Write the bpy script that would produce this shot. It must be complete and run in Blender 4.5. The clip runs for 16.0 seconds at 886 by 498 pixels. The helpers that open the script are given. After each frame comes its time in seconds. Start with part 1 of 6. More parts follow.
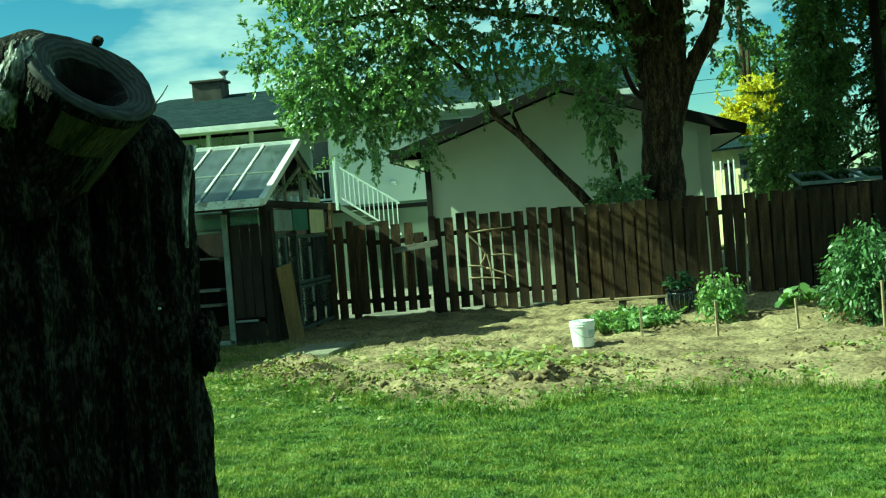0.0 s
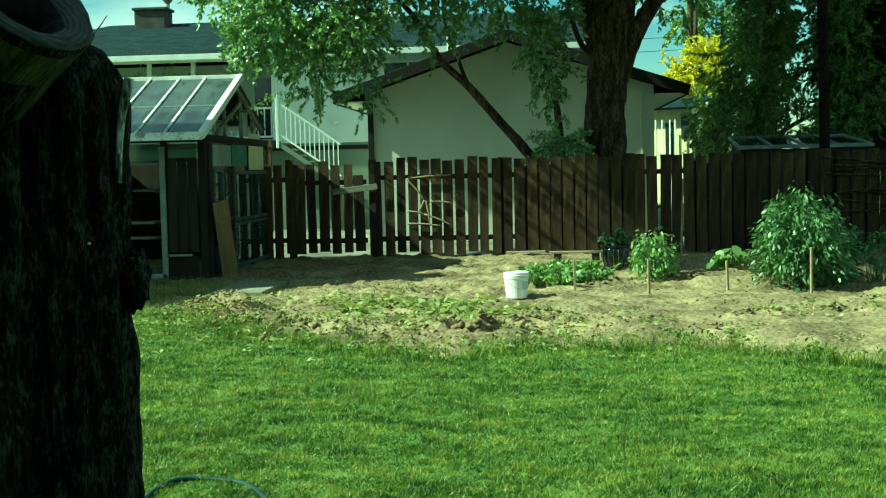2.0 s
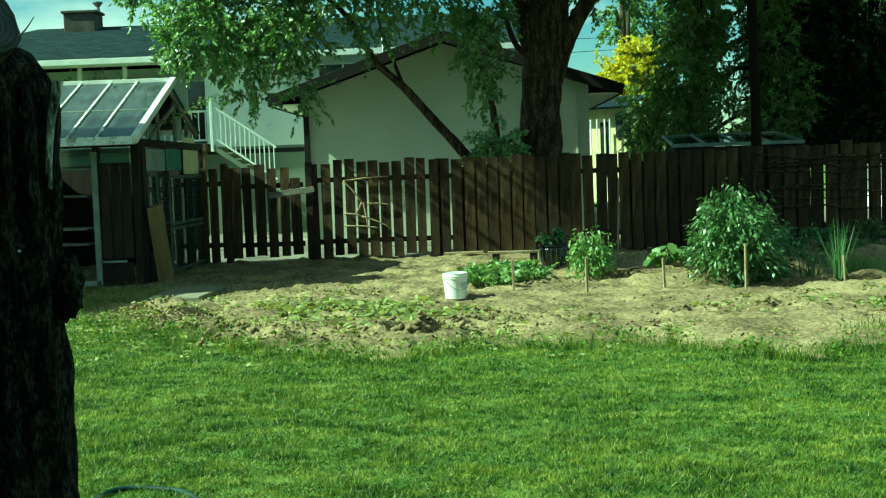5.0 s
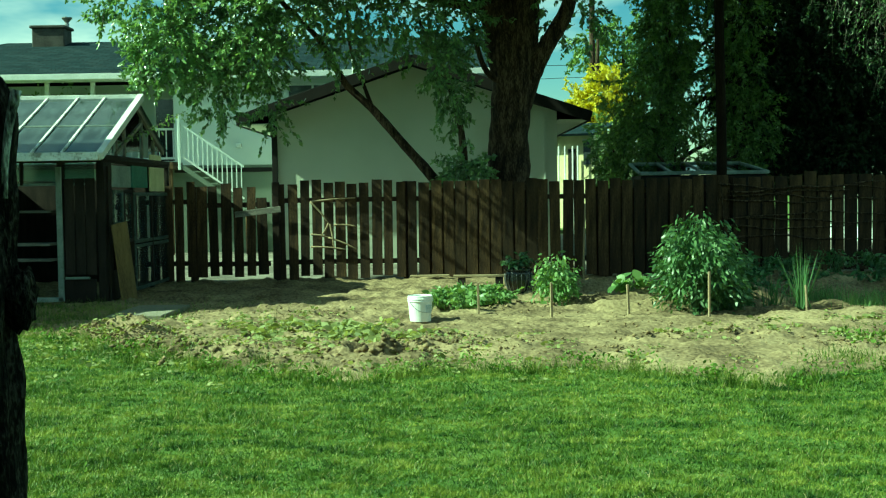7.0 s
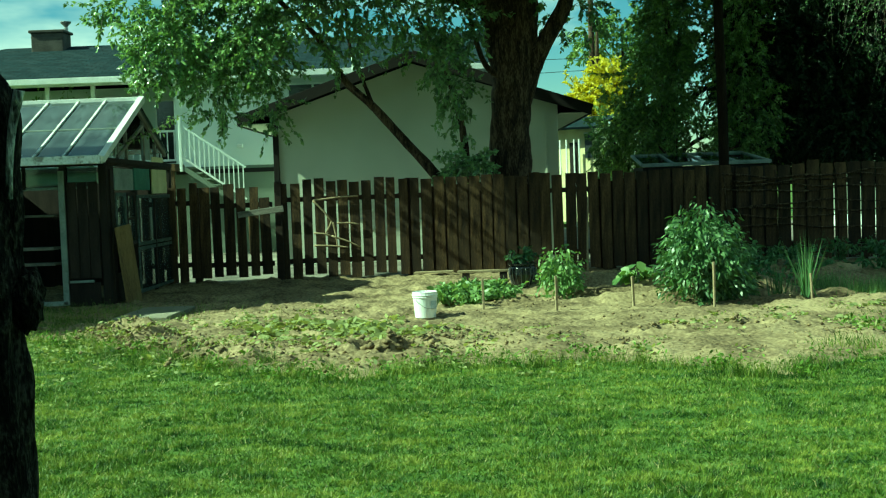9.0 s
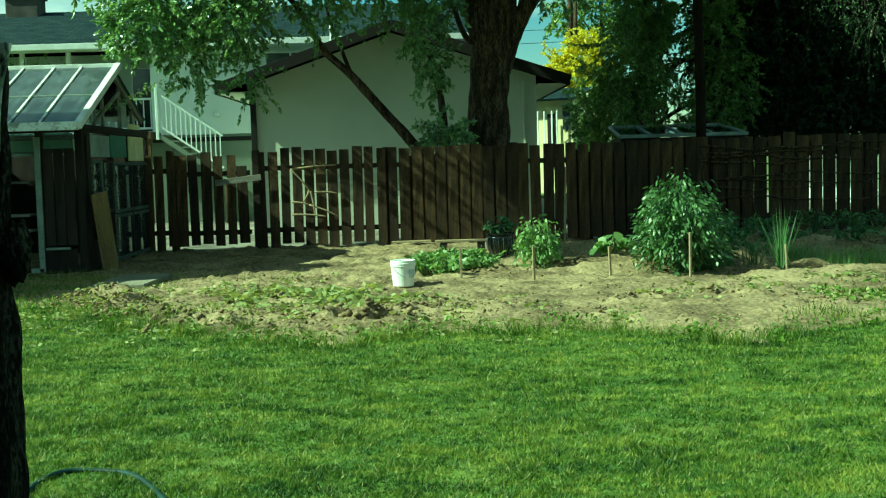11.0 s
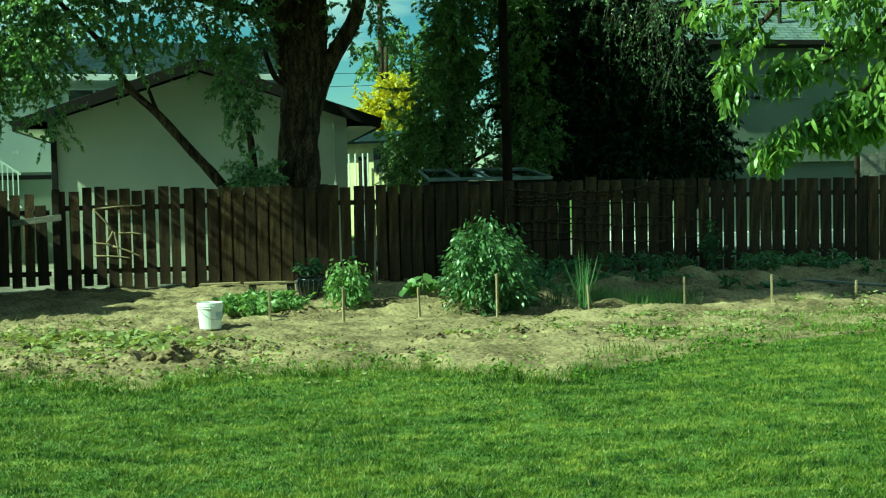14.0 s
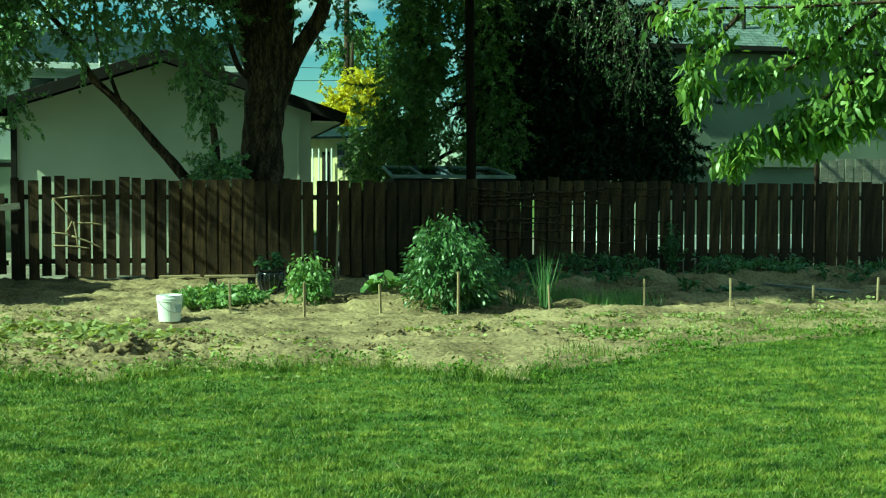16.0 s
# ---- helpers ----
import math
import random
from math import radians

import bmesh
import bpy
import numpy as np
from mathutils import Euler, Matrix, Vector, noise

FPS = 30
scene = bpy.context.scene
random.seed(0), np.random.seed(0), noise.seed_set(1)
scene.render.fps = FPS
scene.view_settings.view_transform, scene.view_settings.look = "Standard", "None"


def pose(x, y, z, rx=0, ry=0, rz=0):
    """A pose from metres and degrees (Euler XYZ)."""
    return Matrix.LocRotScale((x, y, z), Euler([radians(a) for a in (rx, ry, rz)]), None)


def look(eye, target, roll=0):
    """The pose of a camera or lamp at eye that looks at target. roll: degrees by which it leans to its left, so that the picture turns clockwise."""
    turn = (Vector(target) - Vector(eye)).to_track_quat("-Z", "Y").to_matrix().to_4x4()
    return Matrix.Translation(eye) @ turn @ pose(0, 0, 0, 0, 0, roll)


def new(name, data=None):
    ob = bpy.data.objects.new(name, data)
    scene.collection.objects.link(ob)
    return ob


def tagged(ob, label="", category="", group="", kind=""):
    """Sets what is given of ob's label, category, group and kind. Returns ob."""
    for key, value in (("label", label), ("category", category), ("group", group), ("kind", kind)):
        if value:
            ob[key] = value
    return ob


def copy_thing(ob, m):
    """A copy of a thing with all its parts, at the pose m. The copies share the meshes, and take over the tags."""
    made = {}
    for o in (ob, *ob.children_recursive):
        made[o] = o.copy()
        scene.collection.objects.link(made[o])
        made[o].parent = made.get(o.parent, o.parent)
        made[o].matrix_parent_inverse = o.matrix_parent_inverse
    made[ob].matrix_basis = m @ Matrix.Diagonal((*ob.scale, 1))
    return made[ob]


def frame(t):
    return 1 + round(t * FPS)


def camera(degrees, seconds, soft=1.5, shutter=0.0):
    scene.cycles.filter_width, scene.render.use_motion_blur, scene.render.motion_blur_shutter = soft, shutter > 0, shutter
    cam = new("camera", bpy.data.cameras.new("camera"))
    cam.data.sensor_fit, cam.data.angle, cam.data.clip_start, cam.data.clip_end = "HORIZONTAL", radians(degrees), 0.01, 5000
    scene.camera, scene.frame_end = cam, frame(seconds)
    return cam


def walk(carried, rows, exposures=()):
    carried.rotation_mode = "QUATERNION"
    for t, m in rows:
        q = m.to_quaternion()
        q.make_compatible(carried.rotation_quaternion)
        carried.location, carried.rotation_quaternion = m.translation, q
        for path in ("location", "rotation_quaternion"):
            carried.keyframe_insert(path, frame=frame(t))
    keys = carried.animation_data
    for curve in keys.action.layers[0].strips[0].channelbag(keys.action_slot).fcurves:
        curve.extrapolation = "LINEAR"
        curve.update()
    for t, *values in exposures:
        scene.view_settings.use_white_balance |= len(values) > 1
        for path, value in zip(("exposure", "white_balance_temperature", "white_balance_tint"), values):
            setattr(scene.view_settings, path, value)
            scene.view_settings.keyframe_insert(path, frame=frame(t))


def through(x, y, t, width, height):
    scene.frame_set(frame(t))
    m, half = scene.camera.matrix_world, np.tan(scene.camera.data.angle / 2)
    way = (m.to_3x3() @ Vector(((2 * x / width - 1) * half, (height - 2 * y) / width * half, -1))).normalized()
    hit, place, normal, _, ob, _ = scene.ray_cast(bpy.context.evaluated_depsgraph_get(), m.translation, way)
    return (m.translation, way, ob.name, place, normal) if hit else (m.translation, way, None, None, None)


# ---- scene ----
# ---- camera and its walk ----
cam = camera(40.84, 16.0, soft=1.2)
# seconds, eye x y z, yaw (to the left), pitch (up), roll (to the right)
ROWS = [
    (0.0, -0.003, -0.019, 1.619, 7.47, -0.99, 4.45),
    (0.5, -0.005, -0.021, 1.617, 8.37, -3.88, 3.40),
    (1.0, -0.006, -0.018, 1.617, 7.11, -6.13, 1.92),
    (1.5, -0.002, -0.015, 1.618, 5.79, -6.77, 1.46),
    (2.0, -0.001, -0.008, 1.631, 4.61, -3.78, 1.32),
    (2.5, -0.007, -0.008, 1.636, 3.75, -1.70, 1.06),
    (3.0, -0.011, -0.001, 1.633, 3.30, -1.72, 1.14),
    (3.5, -0.010, 0.005, 1.633, 2.88, -1.82, 1.67),
    (4.0, -0.011, 0.005, 1.633, 2.19, -0.92, 2.31),
    (4.5, -0.008, 0.014, 1.630, 1.96, -2.90, 1.63),
    (4.7, -0.008, 0.015, 1.630, 1.79, -3.83, 2.00),
    (7.0, 0.008, 0.023, 1.618, 0.00, -2.70, 0.85),
    (7.5, 0.007, 0.019, 1.616, 0.03, -2.38, 1.06),
    (8.0, 0.001, 0.026, 1.614, 0.31, -1.94, 1.15),
    (8.5, -0.005, 0.034, 1.612, 0.20, -1.85, 1.10),
    (9.0, 0.001, 0.027, 1.608, 0.16, -2.86, 2.06),
    (9.2, 0.006, 0.011, 1.605, 0.09, -3.64, 2.54),
    (11.3, -0.018, -0.007, 1.572, -1.51, -4.27, 1.12),
    (11.5, -0.016, -0.006, 1.569, -3.28, -3.98, 1.04),
    (12.0, 0.003, 0.021, 1.565, -5.73, -3.92, 0.83),
    (12.5, 0.012, 0.014, 1.559, -7.27, -3.83, 1.07),
    (13.0, 0.016, -0.001, 1.567, -8.62, -3.36, 1.07),
    (13.5, 0.008, -0.016, 1.562, -9.75, -2.96, 0.89),
    (14.0, 0.012, -0.017, 1.567, -10.01, -2.45, 1.17),
    (14.5, 0.019, -0.016, 1.567, -10.00, -2.46, 1.21),
    (15.0, 0.008, -0.015, 1.573, -10.54, -2.80, 1.29),
    (15.5, 0.007, -0.015, 1.571, -11.51, -3.12, 0.69),
    (16.0, 0.005, -0.023, 1.570, -11.85, -2.60, -0.12),
]


def aim(x, y, z, yaw, pitch, roll):
    a, p = radians(yaw), radians(pitch)
    way = Vector((-math.sin(a) * math.cos(p), math.cos(a) * math.cos(p), math.sin(p)))
    return look((x, y, z), Vector((x, y, z)) + way, -roll)


walk(cam, [(t, aim(*row)) for t, *row in ROWS],
     [(0.0, 1.20, 6250, -58), (4.7, 1.11, 6250, -58), (16.0, 0.95, 6250, -58)])

# ---- world and sun ----
SUN = Vector((-0.752, -0.145, 0.643))
world = bpy.data.worlds.new("world")
scene.world = world
world.use_nodes = True
wn, wl = world.node_tree.nodes, world.node_tree.links
wn.clear()
w_out = wn.new("ShaderNodeOutputWorld")
w_bg = wn.new("ShaderNodeBackground")
w_sky = wn.new("ShaderNodeTexSky")
w_sky.sky_type = "NISHITA"
w_sky.sun_disc = False
w_sky.sun_elevation = math.asin(SUN.z)
w_sky.sun_rotation = math.atan2(SUN.x, SUN.y)
w_sky.dust_density = 0.1
w_sky.ozone_density = 2.5
w_co = wn.new("ShaderNodeTexCoord")
w_map = wn.new("ShaderNodeMapping")
w_map.inputs["Scale"].default_value = (1.0, 1.0, 3.2)
w_no = wn.new("ShaderNodeTexNoise")
w_no.inputs["Scale"].default_value = 2.6
w_no.inputs["Detail"].default_value = 6
w_no.inputs["Roughness"].default_value = 0.55
w_ra = wn.new("ShaderNodeValToRGB")
w_ra.color_ramp.elements[0].position = 0.46
w_ra.color_ramp.elements[1].position = 0.60
w_mix = wn.new("ShaderNodeMixRGB")
w_mix.inputs["Color2"].default_value = (9.4, 9.9, 10.3, 1)
wl.new(w_co.outputs["Generated"], w_map.inputs["Vector"])
wl.new(w_map.outputs["Vector"], w_no.inputs["Vector"])
wl.new(w_no.outputs["Fac"], w_ra.inputs["Fac"])
wl.new(w_ra.outputs["Color"], w_mix.inputs["Fac"])
w_hs = wn.new("ShaderNodeHueSaturation")
w_hs.inputs["Saturation"].default_value = 1.3
w_hs.inputs["Value"].default_value = 1.05
wl.new(w_sky.outputs["Color"], w_hs.inputs["Color"])
wl.new(w_hs.outputs["Color"], w_mix.inputs["Color1"])
wl.new(w_mix.outputs["Color"], w_bg.inputs["Color"])
w_bg.inputs["Strength"].default_value = 0.05
wl.new(w_bg.outputs["Background"], w_out.inputs["Surface"])
sun = new("sun", bpy.data.lights.new("sun", "SUN"))
sun.data.energy = 5.0
sun.data.angle = radians(0.6)
sun.data.color = (1.0, 0.95, 0.84)
sun.matrix_world = look((0, 0, 30), Vector((0, 0, 30)) - SUN)

# ---- materials ----
def material(name):
    m = bpy.data.materials.new(name)
    m.use_nodes = True
    n, l = m.node_tree.nodes, m.node_tree.links
    return m, n, l, n["Principled BSDF"]


def surface(name, colours, scale=4.0, fine=60.0, rough=0.8, bump=0.3, stretch=(1, 1, 1), metal=0.0,
            vary=0.0, island=False, fine_mix=0.35, spec=0.3):
    """A surface with broad mottling, fine grain and relief; vary: change of value from piece to piece."""
    m, n, l, b = material(name)
    co, mp = n.new("ShaderNodeTexCoord"), n.new("ShaderNodeMapping")
    mp.inputs["Scale"].default_value = stretch
    l.new(co.outputs["Object"], mp.inputs["Vector"])
    big, small = n.new("ShaderNodeTexNoise"), n.new("ShaderNodeTexNoise")
    big.inputs["Scale"].default_value, small.inputs["Scale"].default_value = scale, fine
    big.inputs["Detail"].default_value, small.inputs["Detail"].default_value = 5, 4
    for node in (big, small):
        l.new(mp.outputs["Vector"], node.inputs["Vector"])
    add = n.new("ShaderNodeMath")
    add.operation = "MULTIPLY_ADD"
    sub = n.new("ShaderNodeMath")
    sub.operation = "SUBTRACT"
    sub.inputs[1].default_value = 0.5
    l.new(small.outputs["Fac"], sub.inputs[0])
    l.new(sub.outputs[0], add.inputs[0])
    add.inputs[1].default_value = fine_mix * 2
    l.new(big.outputs["Fac"], add.inputs[2])
    ramp = n.new("ShaderNodeValToRGB")
    els = ramp.color_ramp.elements
    while len(els) < len(colours):
        els.new(0.5)
    for k, c in enumerate(colours):
        els[k].position = 0.3 + 0.4 * k / max(1, len(colours) - 1)
        els[k].color = (*c, 1)
    l.new(add.outputs[0], ramp.inputs["Fac"])
    out = ramp.outputs["Color"]
    if vary:
        if island:
            src = n.new("ShaderNodeNewGeometry").outputs["Random Per Island"]
        else:
            src = n.new("ShaderNodeObjectInfo").outputs["Random"]
        mr = n.new("ShaderNodeMapRange")
        mr.inputs["To Min"].default_value, mr.inputs["To Max"].default_value = 1 - vary, 1 + vary
        l.new(src, mr.inputs["Value"])
        hsv = n.new("ShaderNodeHueSaturation")
        l.new(mr.outputs["Result"], hsv.inputs["Value"])
        l.new(out, hsv.inputs["Color"])
        out = hsv.outputs["Color"]
    l.new(out, b.inputs["Base Color"])
    b.inputs["Roughness"].default_value = rough
    b.inputs["Metallic"].default_value = metal
    b.inputs["Specular IOR Level"].default_value = spec
    if bump:
        bn = n.new("ShaderNodeBump")
        bn.inputs["Strength"].default_value = bump
        bn.inputs["Distance"].default_value = 0.02
        l.new(add.outputs[0], bn.inputs["Height"])
        l.new(bn.outputs["Normal"], b.inputs["Normal"])
    return m


def leafy(name, dark, light, through=0.35, rough=0.45, scale=0.7, spec=0.35, each=0.65, broad=0.5, stretch=(1, 1, 1)):
    """Leaves: colour from leaf to leaf and from bough to bough, with light coming through them."""
    m, n, l, b = material(name)
    geo = n.new("ShaderNodeNewGeometry")
    no = n.new("ShaderNodeTexNoise")
    no.inputs["Scale"].default_value = scale
    co = n.new("ShaderNodeTexCoord")
    mp = n.new("ShaderNodeMapping")
    mp.inputs["Scale"].default_value = stretch
    l.new(co.outputs["Object"], mp.inputs["Vector"])
    l.new(mp.outputs["Vector"], no.inputs["Vector"])
    no.inputs["Detail"].default_value = 3
    mid = n.new("ShaderNodeMath")
    mid.operation = "MULTIPLY_ADD"
    mid.inputs[1].default_value = each
    sc = n.new("ShaderNodeMath")
    sc.operation = "MULTIPLY_ADD"
    sc.inputs[1].default_value = broad
    sc.inputs[2].default_value = 0.25 - broad / 2
    l.new(no.outputs["Fac"], sc.inputs[0])
    l.new(geo.outputs["Random Per Island"], mid.inputs[0])
    l.new(sc.outputs[0], mid.inputs[2])
    mix = n.new("ShaderNodeMixRGB")
    mix.inputs["Color1"].default_value, mix.inputs["Color2"].default_value = (*dark, 1), (*light, 1)
    l.new(mid.outputs[0], mix.inputs["Fac"])
    l.new(mix.outputs["Color"], b.inputs["Base Color"])
    b.inputs["Roughness"].default_value = rough
    b.inputs["Specular IOR Level"].default_value = spec
    tr = n.new("ShaderNodeBsdfTranslucent")
    warm = n.new("ShaderNodeMixRGB")
    warm.blend_type = "MULTIPLY"
    warm.inputs["Fac"].default_value = 1
    warm.inputs["Color2"].default_value = (1.5, 1.45, 0.7, 1)
    l.new(mix.outputs["Color"], warm.inputs["Color1"])
    l.new(warm.outputs["Color"], tr.inputs["Color"])
    ms = n.new("ShaderNodeMixShader")
    ms.inputs["Fac"].default_value = through
    l.new(b.outputs["BSDF"], ms.inputs[1])
    l.new(tr.outputs["BSDF"], ms.inputs[2])
    l.new(ms.outputs["Shader"], n["Material Output"].inputs["Surface"])
    return m


def shingle(name, dark, light):
    """Roofing in staggered courses with a grainy face."""
    m, n, l, b = material(name)
    co, br = n.new("ShaderNodeTexCoord"), n.new("ShaderNodeTexBrick")
    l.new(co.outputs["UV"], br.inputs["Vector"])
    br.inputs["Scale"].default_value = 1.0
    br.inputs["Brick Width"].default_value, br.inputs["Row Height"].default_value = 0.36, 0.19
    br.inputs["Mortar Size"].default_value = 0.012
    br.inputs["Color1"].default_value, br.inputs["Color2"].default_value = (*dark, 1), (*light, 1)
    br.inputs["Mortar"].default_value = (*[c * 0.35 for c in dark], 1)
    no = n.new("ShaderNodeTexNoise")
    no.inputs["Scale"].default_value = 3
    no.inputs["Detail"].default_value = 8
    l.new(co.outputs["Object"], no.inputs["Vector"])
    ov = n.new("ShaderNodeMixRGB")
    ov.blend_type = "OVERLAY"
    ov.inputs["Fac"].default_value = 0.6
    l.new(br.outputs["Color"], ov.inputs["Color1"])
    l.new(no.outputs["Fac"], ov.inputs["Color2"])
    l.new(ov.outputs["Color"], b.inputs["Base Color"])
    b.inputs["Roughness"].default_value = 0.95
    b.inputs["Specular IOR Level"].default_value = 0.08
    bn = n.new("ShaderNodeBump")
    bn.inputs["Strength"].default_value, bn.inputs["Distance"].default_value = 0.8, 0.03
    l.new(br.outputs["Fac"], bn.inputs["Height"])
    bn.invert = True
    l.new(bn.outputs["Normal"], b.inputs["Normal"])
    return m


def glassy(name, tint, rough=0.05, film0=0.08, film1=0.28):
    """Thin pane: part clear, part glossy reflection."""
    m, n, l, b = material(name)
    gl = n.new("ShaderNodeBsdfGlossy")
    gl.inputs["Roughness"].default_value = rough
    gl.inputs["Color"].default_value = (0.85, 0.92, 0.92, 1)
    tp = n.new("ShaderNodeBsdfTransparent")
    tp.inputs["Color"].default_value = (*tint, 1)
    film = n.new("ShaderNodeBsdfDiffuse")
    # bluish film: dust, and on the roof panes painted cloudy reflections
    film.inputs["Color"].default_value = (0.24, 0.31, 0.34, 1)
    no = n.new("ShaderNodeTexNoise")
    no.inputs["Scale"].default_value = 5
    no.inputs["Detail"].default_value = 6
    mr = n.new("ShaderNodeMapRange")
    mr.inputs["From Min"].default_value, mr.inputs["From Max"].default_value = 0.4, 0.75
    mr.inputs["To Min"].default_value, mr.inputs["To Max"].default_value = film0, film1
    l.new(no.outputs["Fac"], mr.inputs["Value"])
    fr = n.new("ShaderNodeFresnel")
    fr.inputs["IOR"].default_value = 1.5
    m1, m2 = n.new("ShaderNodeMixShader"), n.new("ShaderNodeMixShader")
    l.new(mr.outputs["Result"], m1.inputs["Fac"])
    l.new(tp.outputs[0], m1.inputs[1])
    l.new(film.outputs[0], m1.inputs[2])
    l.new(fr.outputs[0], m2.inputs["Fac"])
    l.new(m1.outputs[0], m2.inputs[1])
    l.new(gl.outputs[0], m2.inputs[2])
    l.new(m2.outputs[0], n["Material Output"].inputs["Surface"])
    return m


def lawn_ground():
    """Matted grass roots and thatch under the blades, going over to plain earth."""
    return surface("lawn_thatch", [(0.04, 0.08, 0.012), (0.08, 0.13, 0.022), (0.14, 0.18, 0.04)], 1.3, 45, 0.95, 0.5)


def turf():
    """Mown blades: streaky patches across the lawn, small tufts, single blades, and a few dry ones."""
    m, n, l, b = material("grass_blades")
    geo, co = n.new("ShaderNodeNewGeometry"), n.new("ShaderNodeTexCoord")
    total = geo.outputs["Random Per Island"]

    def plus(a, factor, src, shift):
        node = n.new("ShaderNodeMath")
        node.operation = "MULTIPLY_ADD"
        node.inputs[1].default_value = factor
        l.new(a, node.inputs[0])
        if src is None:
            node.inputs[2].default_value = shift
        else:
            l.new(src, node.inputs[2])
        return node.outputs[0]

    total = plus(total, 0.14, None, -1.22)
    for scale, stretch, weight in ((1.0, (0.5, 1.5, 1), 0.7), (3.2, (0.7, 1.3, 1), 1.4), (13.0, (1, 1, 1), 1.4)):
        mp, no = n.new("ShaderNodeMapping"), n.new("ShaderNodeTexNoise")
        mp.inputs["Scale"].default_value = stretch
        no.inputs["Scale"].default_value = scale
        no.inputs["Detail"].default_value = 3
        l.new(co.outputs["Object"], mp.inputs["Vector"])
        l.new(mp.outputs["Vector"], no.inputs["Vector"])
        total = plus(no.outputs["Fac"], weight, total, 0)
    ramp = n.new("ShaderNodeValToRGB")
    els = ramp.color_ramp.elements
    els.new(0.5)
    for k, (p, c) in enumerate(((0.2, (0.020, 0.054, 0.007)), (0.6, (0.110, 0.170, 0.023)), (1.0, (0.31, 0.345, 0.068)))):
        els[k].position, els[k].color = p, (*c, 1)
    l.new(total, ramp.inputs["Fac"])
    dry = n.new("ShaderNodeMapRange")
    dry.inputs["From Min"].default_value, dry.inputs["From Max"].default_value = 0.965, 0.975
    l.new(geo.outputs["Random Per Island"], dry.inputs["Value"])
    mix = n.new("ShaderNodeMixRGB")
    mix.inputs["Color2"].default_value = (0.40, 0.36, 0.16, 1)
    l.new(dry.outputs["Result"], mix.inputs["Fac"])
    l.new(ramp.outputs["Color"], mix.inputs["Color1"])
    l.new(mix.outputs["Color"], b.inputs["Base Color"])
    b.inputs["Roughness"].default_value = 0.5
    b.inputs["Specular IOR Level"].default_value = 0.3
    tr = n.new("ShaderNodeBsdfTranslucent")
    l.new(mix.outputs["Color"], tr.inputs["Color"])
    ms = n.new("ShaderNodeMixShader")
    ms.inputs["Fac"].default_value = 0.3
    l.new(b.outputs["BSDF"], ms.inputs[1])
    l.new(tr.outputs["BSDF"], ms.inputs[2])
    l.new(ms.outputs["Shader"], n["Material Output"].inputs["Surface"])
    return m


def sawn_rings():
    """Grey sawn end grain with growth rings round the limb's axis and drying cracks."""
    m, n, l, b = material("grey_sawn_wood")
    co, sep = n.new("ShaderNodeTexCoord"), n.new("ShaderNodeVectorMath")
    flat = n.new("ShaderNodeVectorMath")
    flat.operation = "MULTIPLY"
    flat.inputs[1].default_value = (1, 1, 0)
    sep.operation = "LENGTH"
    l.new(co.outputs["Object"], flat.inputs[0])
    l.new(flat.outputs["Vector"], sep.inputs[0])
    no = n.new("ShaderNodeTexNoise")
    no.inputs["Scale"].default_value, no.inputs["Detail"].default_value = 30, 6
    l.new(co.outputs["Object"], no.inputs["Vector"])
    ad = n.new("ShaderNodeMath")
    ad.operation = "MULTIPLY_ADD"
    ad.inputs[1].default_value = 0.012
    l.new(no.outputs["Fac"], ad.inputs[0])
    l.new(sep.outputs["Value"], ad.inputs[2])
    sn = n.new("ShaderNodeMath")
    sn.operation = "MULTIPLY"
    sn.inputs[1].default_value = 620
    l.new(ad.outputs[0], sn.inputs[0])
    wave = n.new("ShaderNodeMath")
    wave.operation = "SINE"
    l.new(sn.outputs[0], wave.inputs[0])
    half = n.new("ShaderNodeMath")
    half.operation = "MULTIPLY_ADD"
    half.inputs[1].default_value = 0.25
    l.new(wave.outputs[0], half.inputs[0])
    l.new(no.outputs["Fac"], half.inputs[2])
    ramp = n.new("ShaderNodeValToRGB")
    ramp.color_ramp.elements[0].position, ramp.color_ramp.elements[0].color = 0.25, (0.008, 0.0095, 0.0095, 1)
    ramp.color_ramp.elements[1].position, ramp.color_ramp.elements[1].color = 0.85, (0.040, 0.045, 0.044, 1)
    l.new(half.outputs[0], ramp.inputs["Fac"])
    l.new(ramp.outputs["Color"], b.inputs["Base Color"])
    b.inputs["Roughness"].default_value = 0.85
    bn = n.new("ShaderNodeBump")
    bn.inputs["Strength"].default_value, bn.inputs["Distance"].default_value = 0.5, 0.004
    l.new(half.outputs[0], bn.inputs["Height"])
    l.new(bn.outputs["Normal"], b.inputs["Normal"])
    return m


M_thatch = lawn_ground()
M_soil = surface("dry_garden_soil", [(0.085, 0.062, 0.032), (0.20, 0.153, 0.085), (0.32, 0.253, 0.143)], 1.3, 22, 0.95, 0.8, fine_mix=0.42)
M_clod = surface("soil_clods", [(0.10, 0.073, 0.038), (0.27, 0.205, 0.11)], 6, 40, 0.95, 0.6, vary=0.35, island=True)
M_grass = turf()
M_weed = leafy("weed_leaves", (0.10, 0.13, 0.045), (0.40, 0.42, 0.19), 0.3, 0.6, 2, 0.2)
M_fence = surface("brown_stained_boards", [(0.012, 0.0068, 0.0033), (0.036, 0.022, 0.0095), (0.088, 0.054, 0.024)], 2.2, 30, 0.8, 0.35, (6, 6, 0.7), vary=0.5)
M_rail = surface("brown_stained_rails", [(0.014, 0.009, 0.006), (0.03, 0.018, 0.011)], 2, 30, 0.8, 0.3, (0.7, 6, 6))
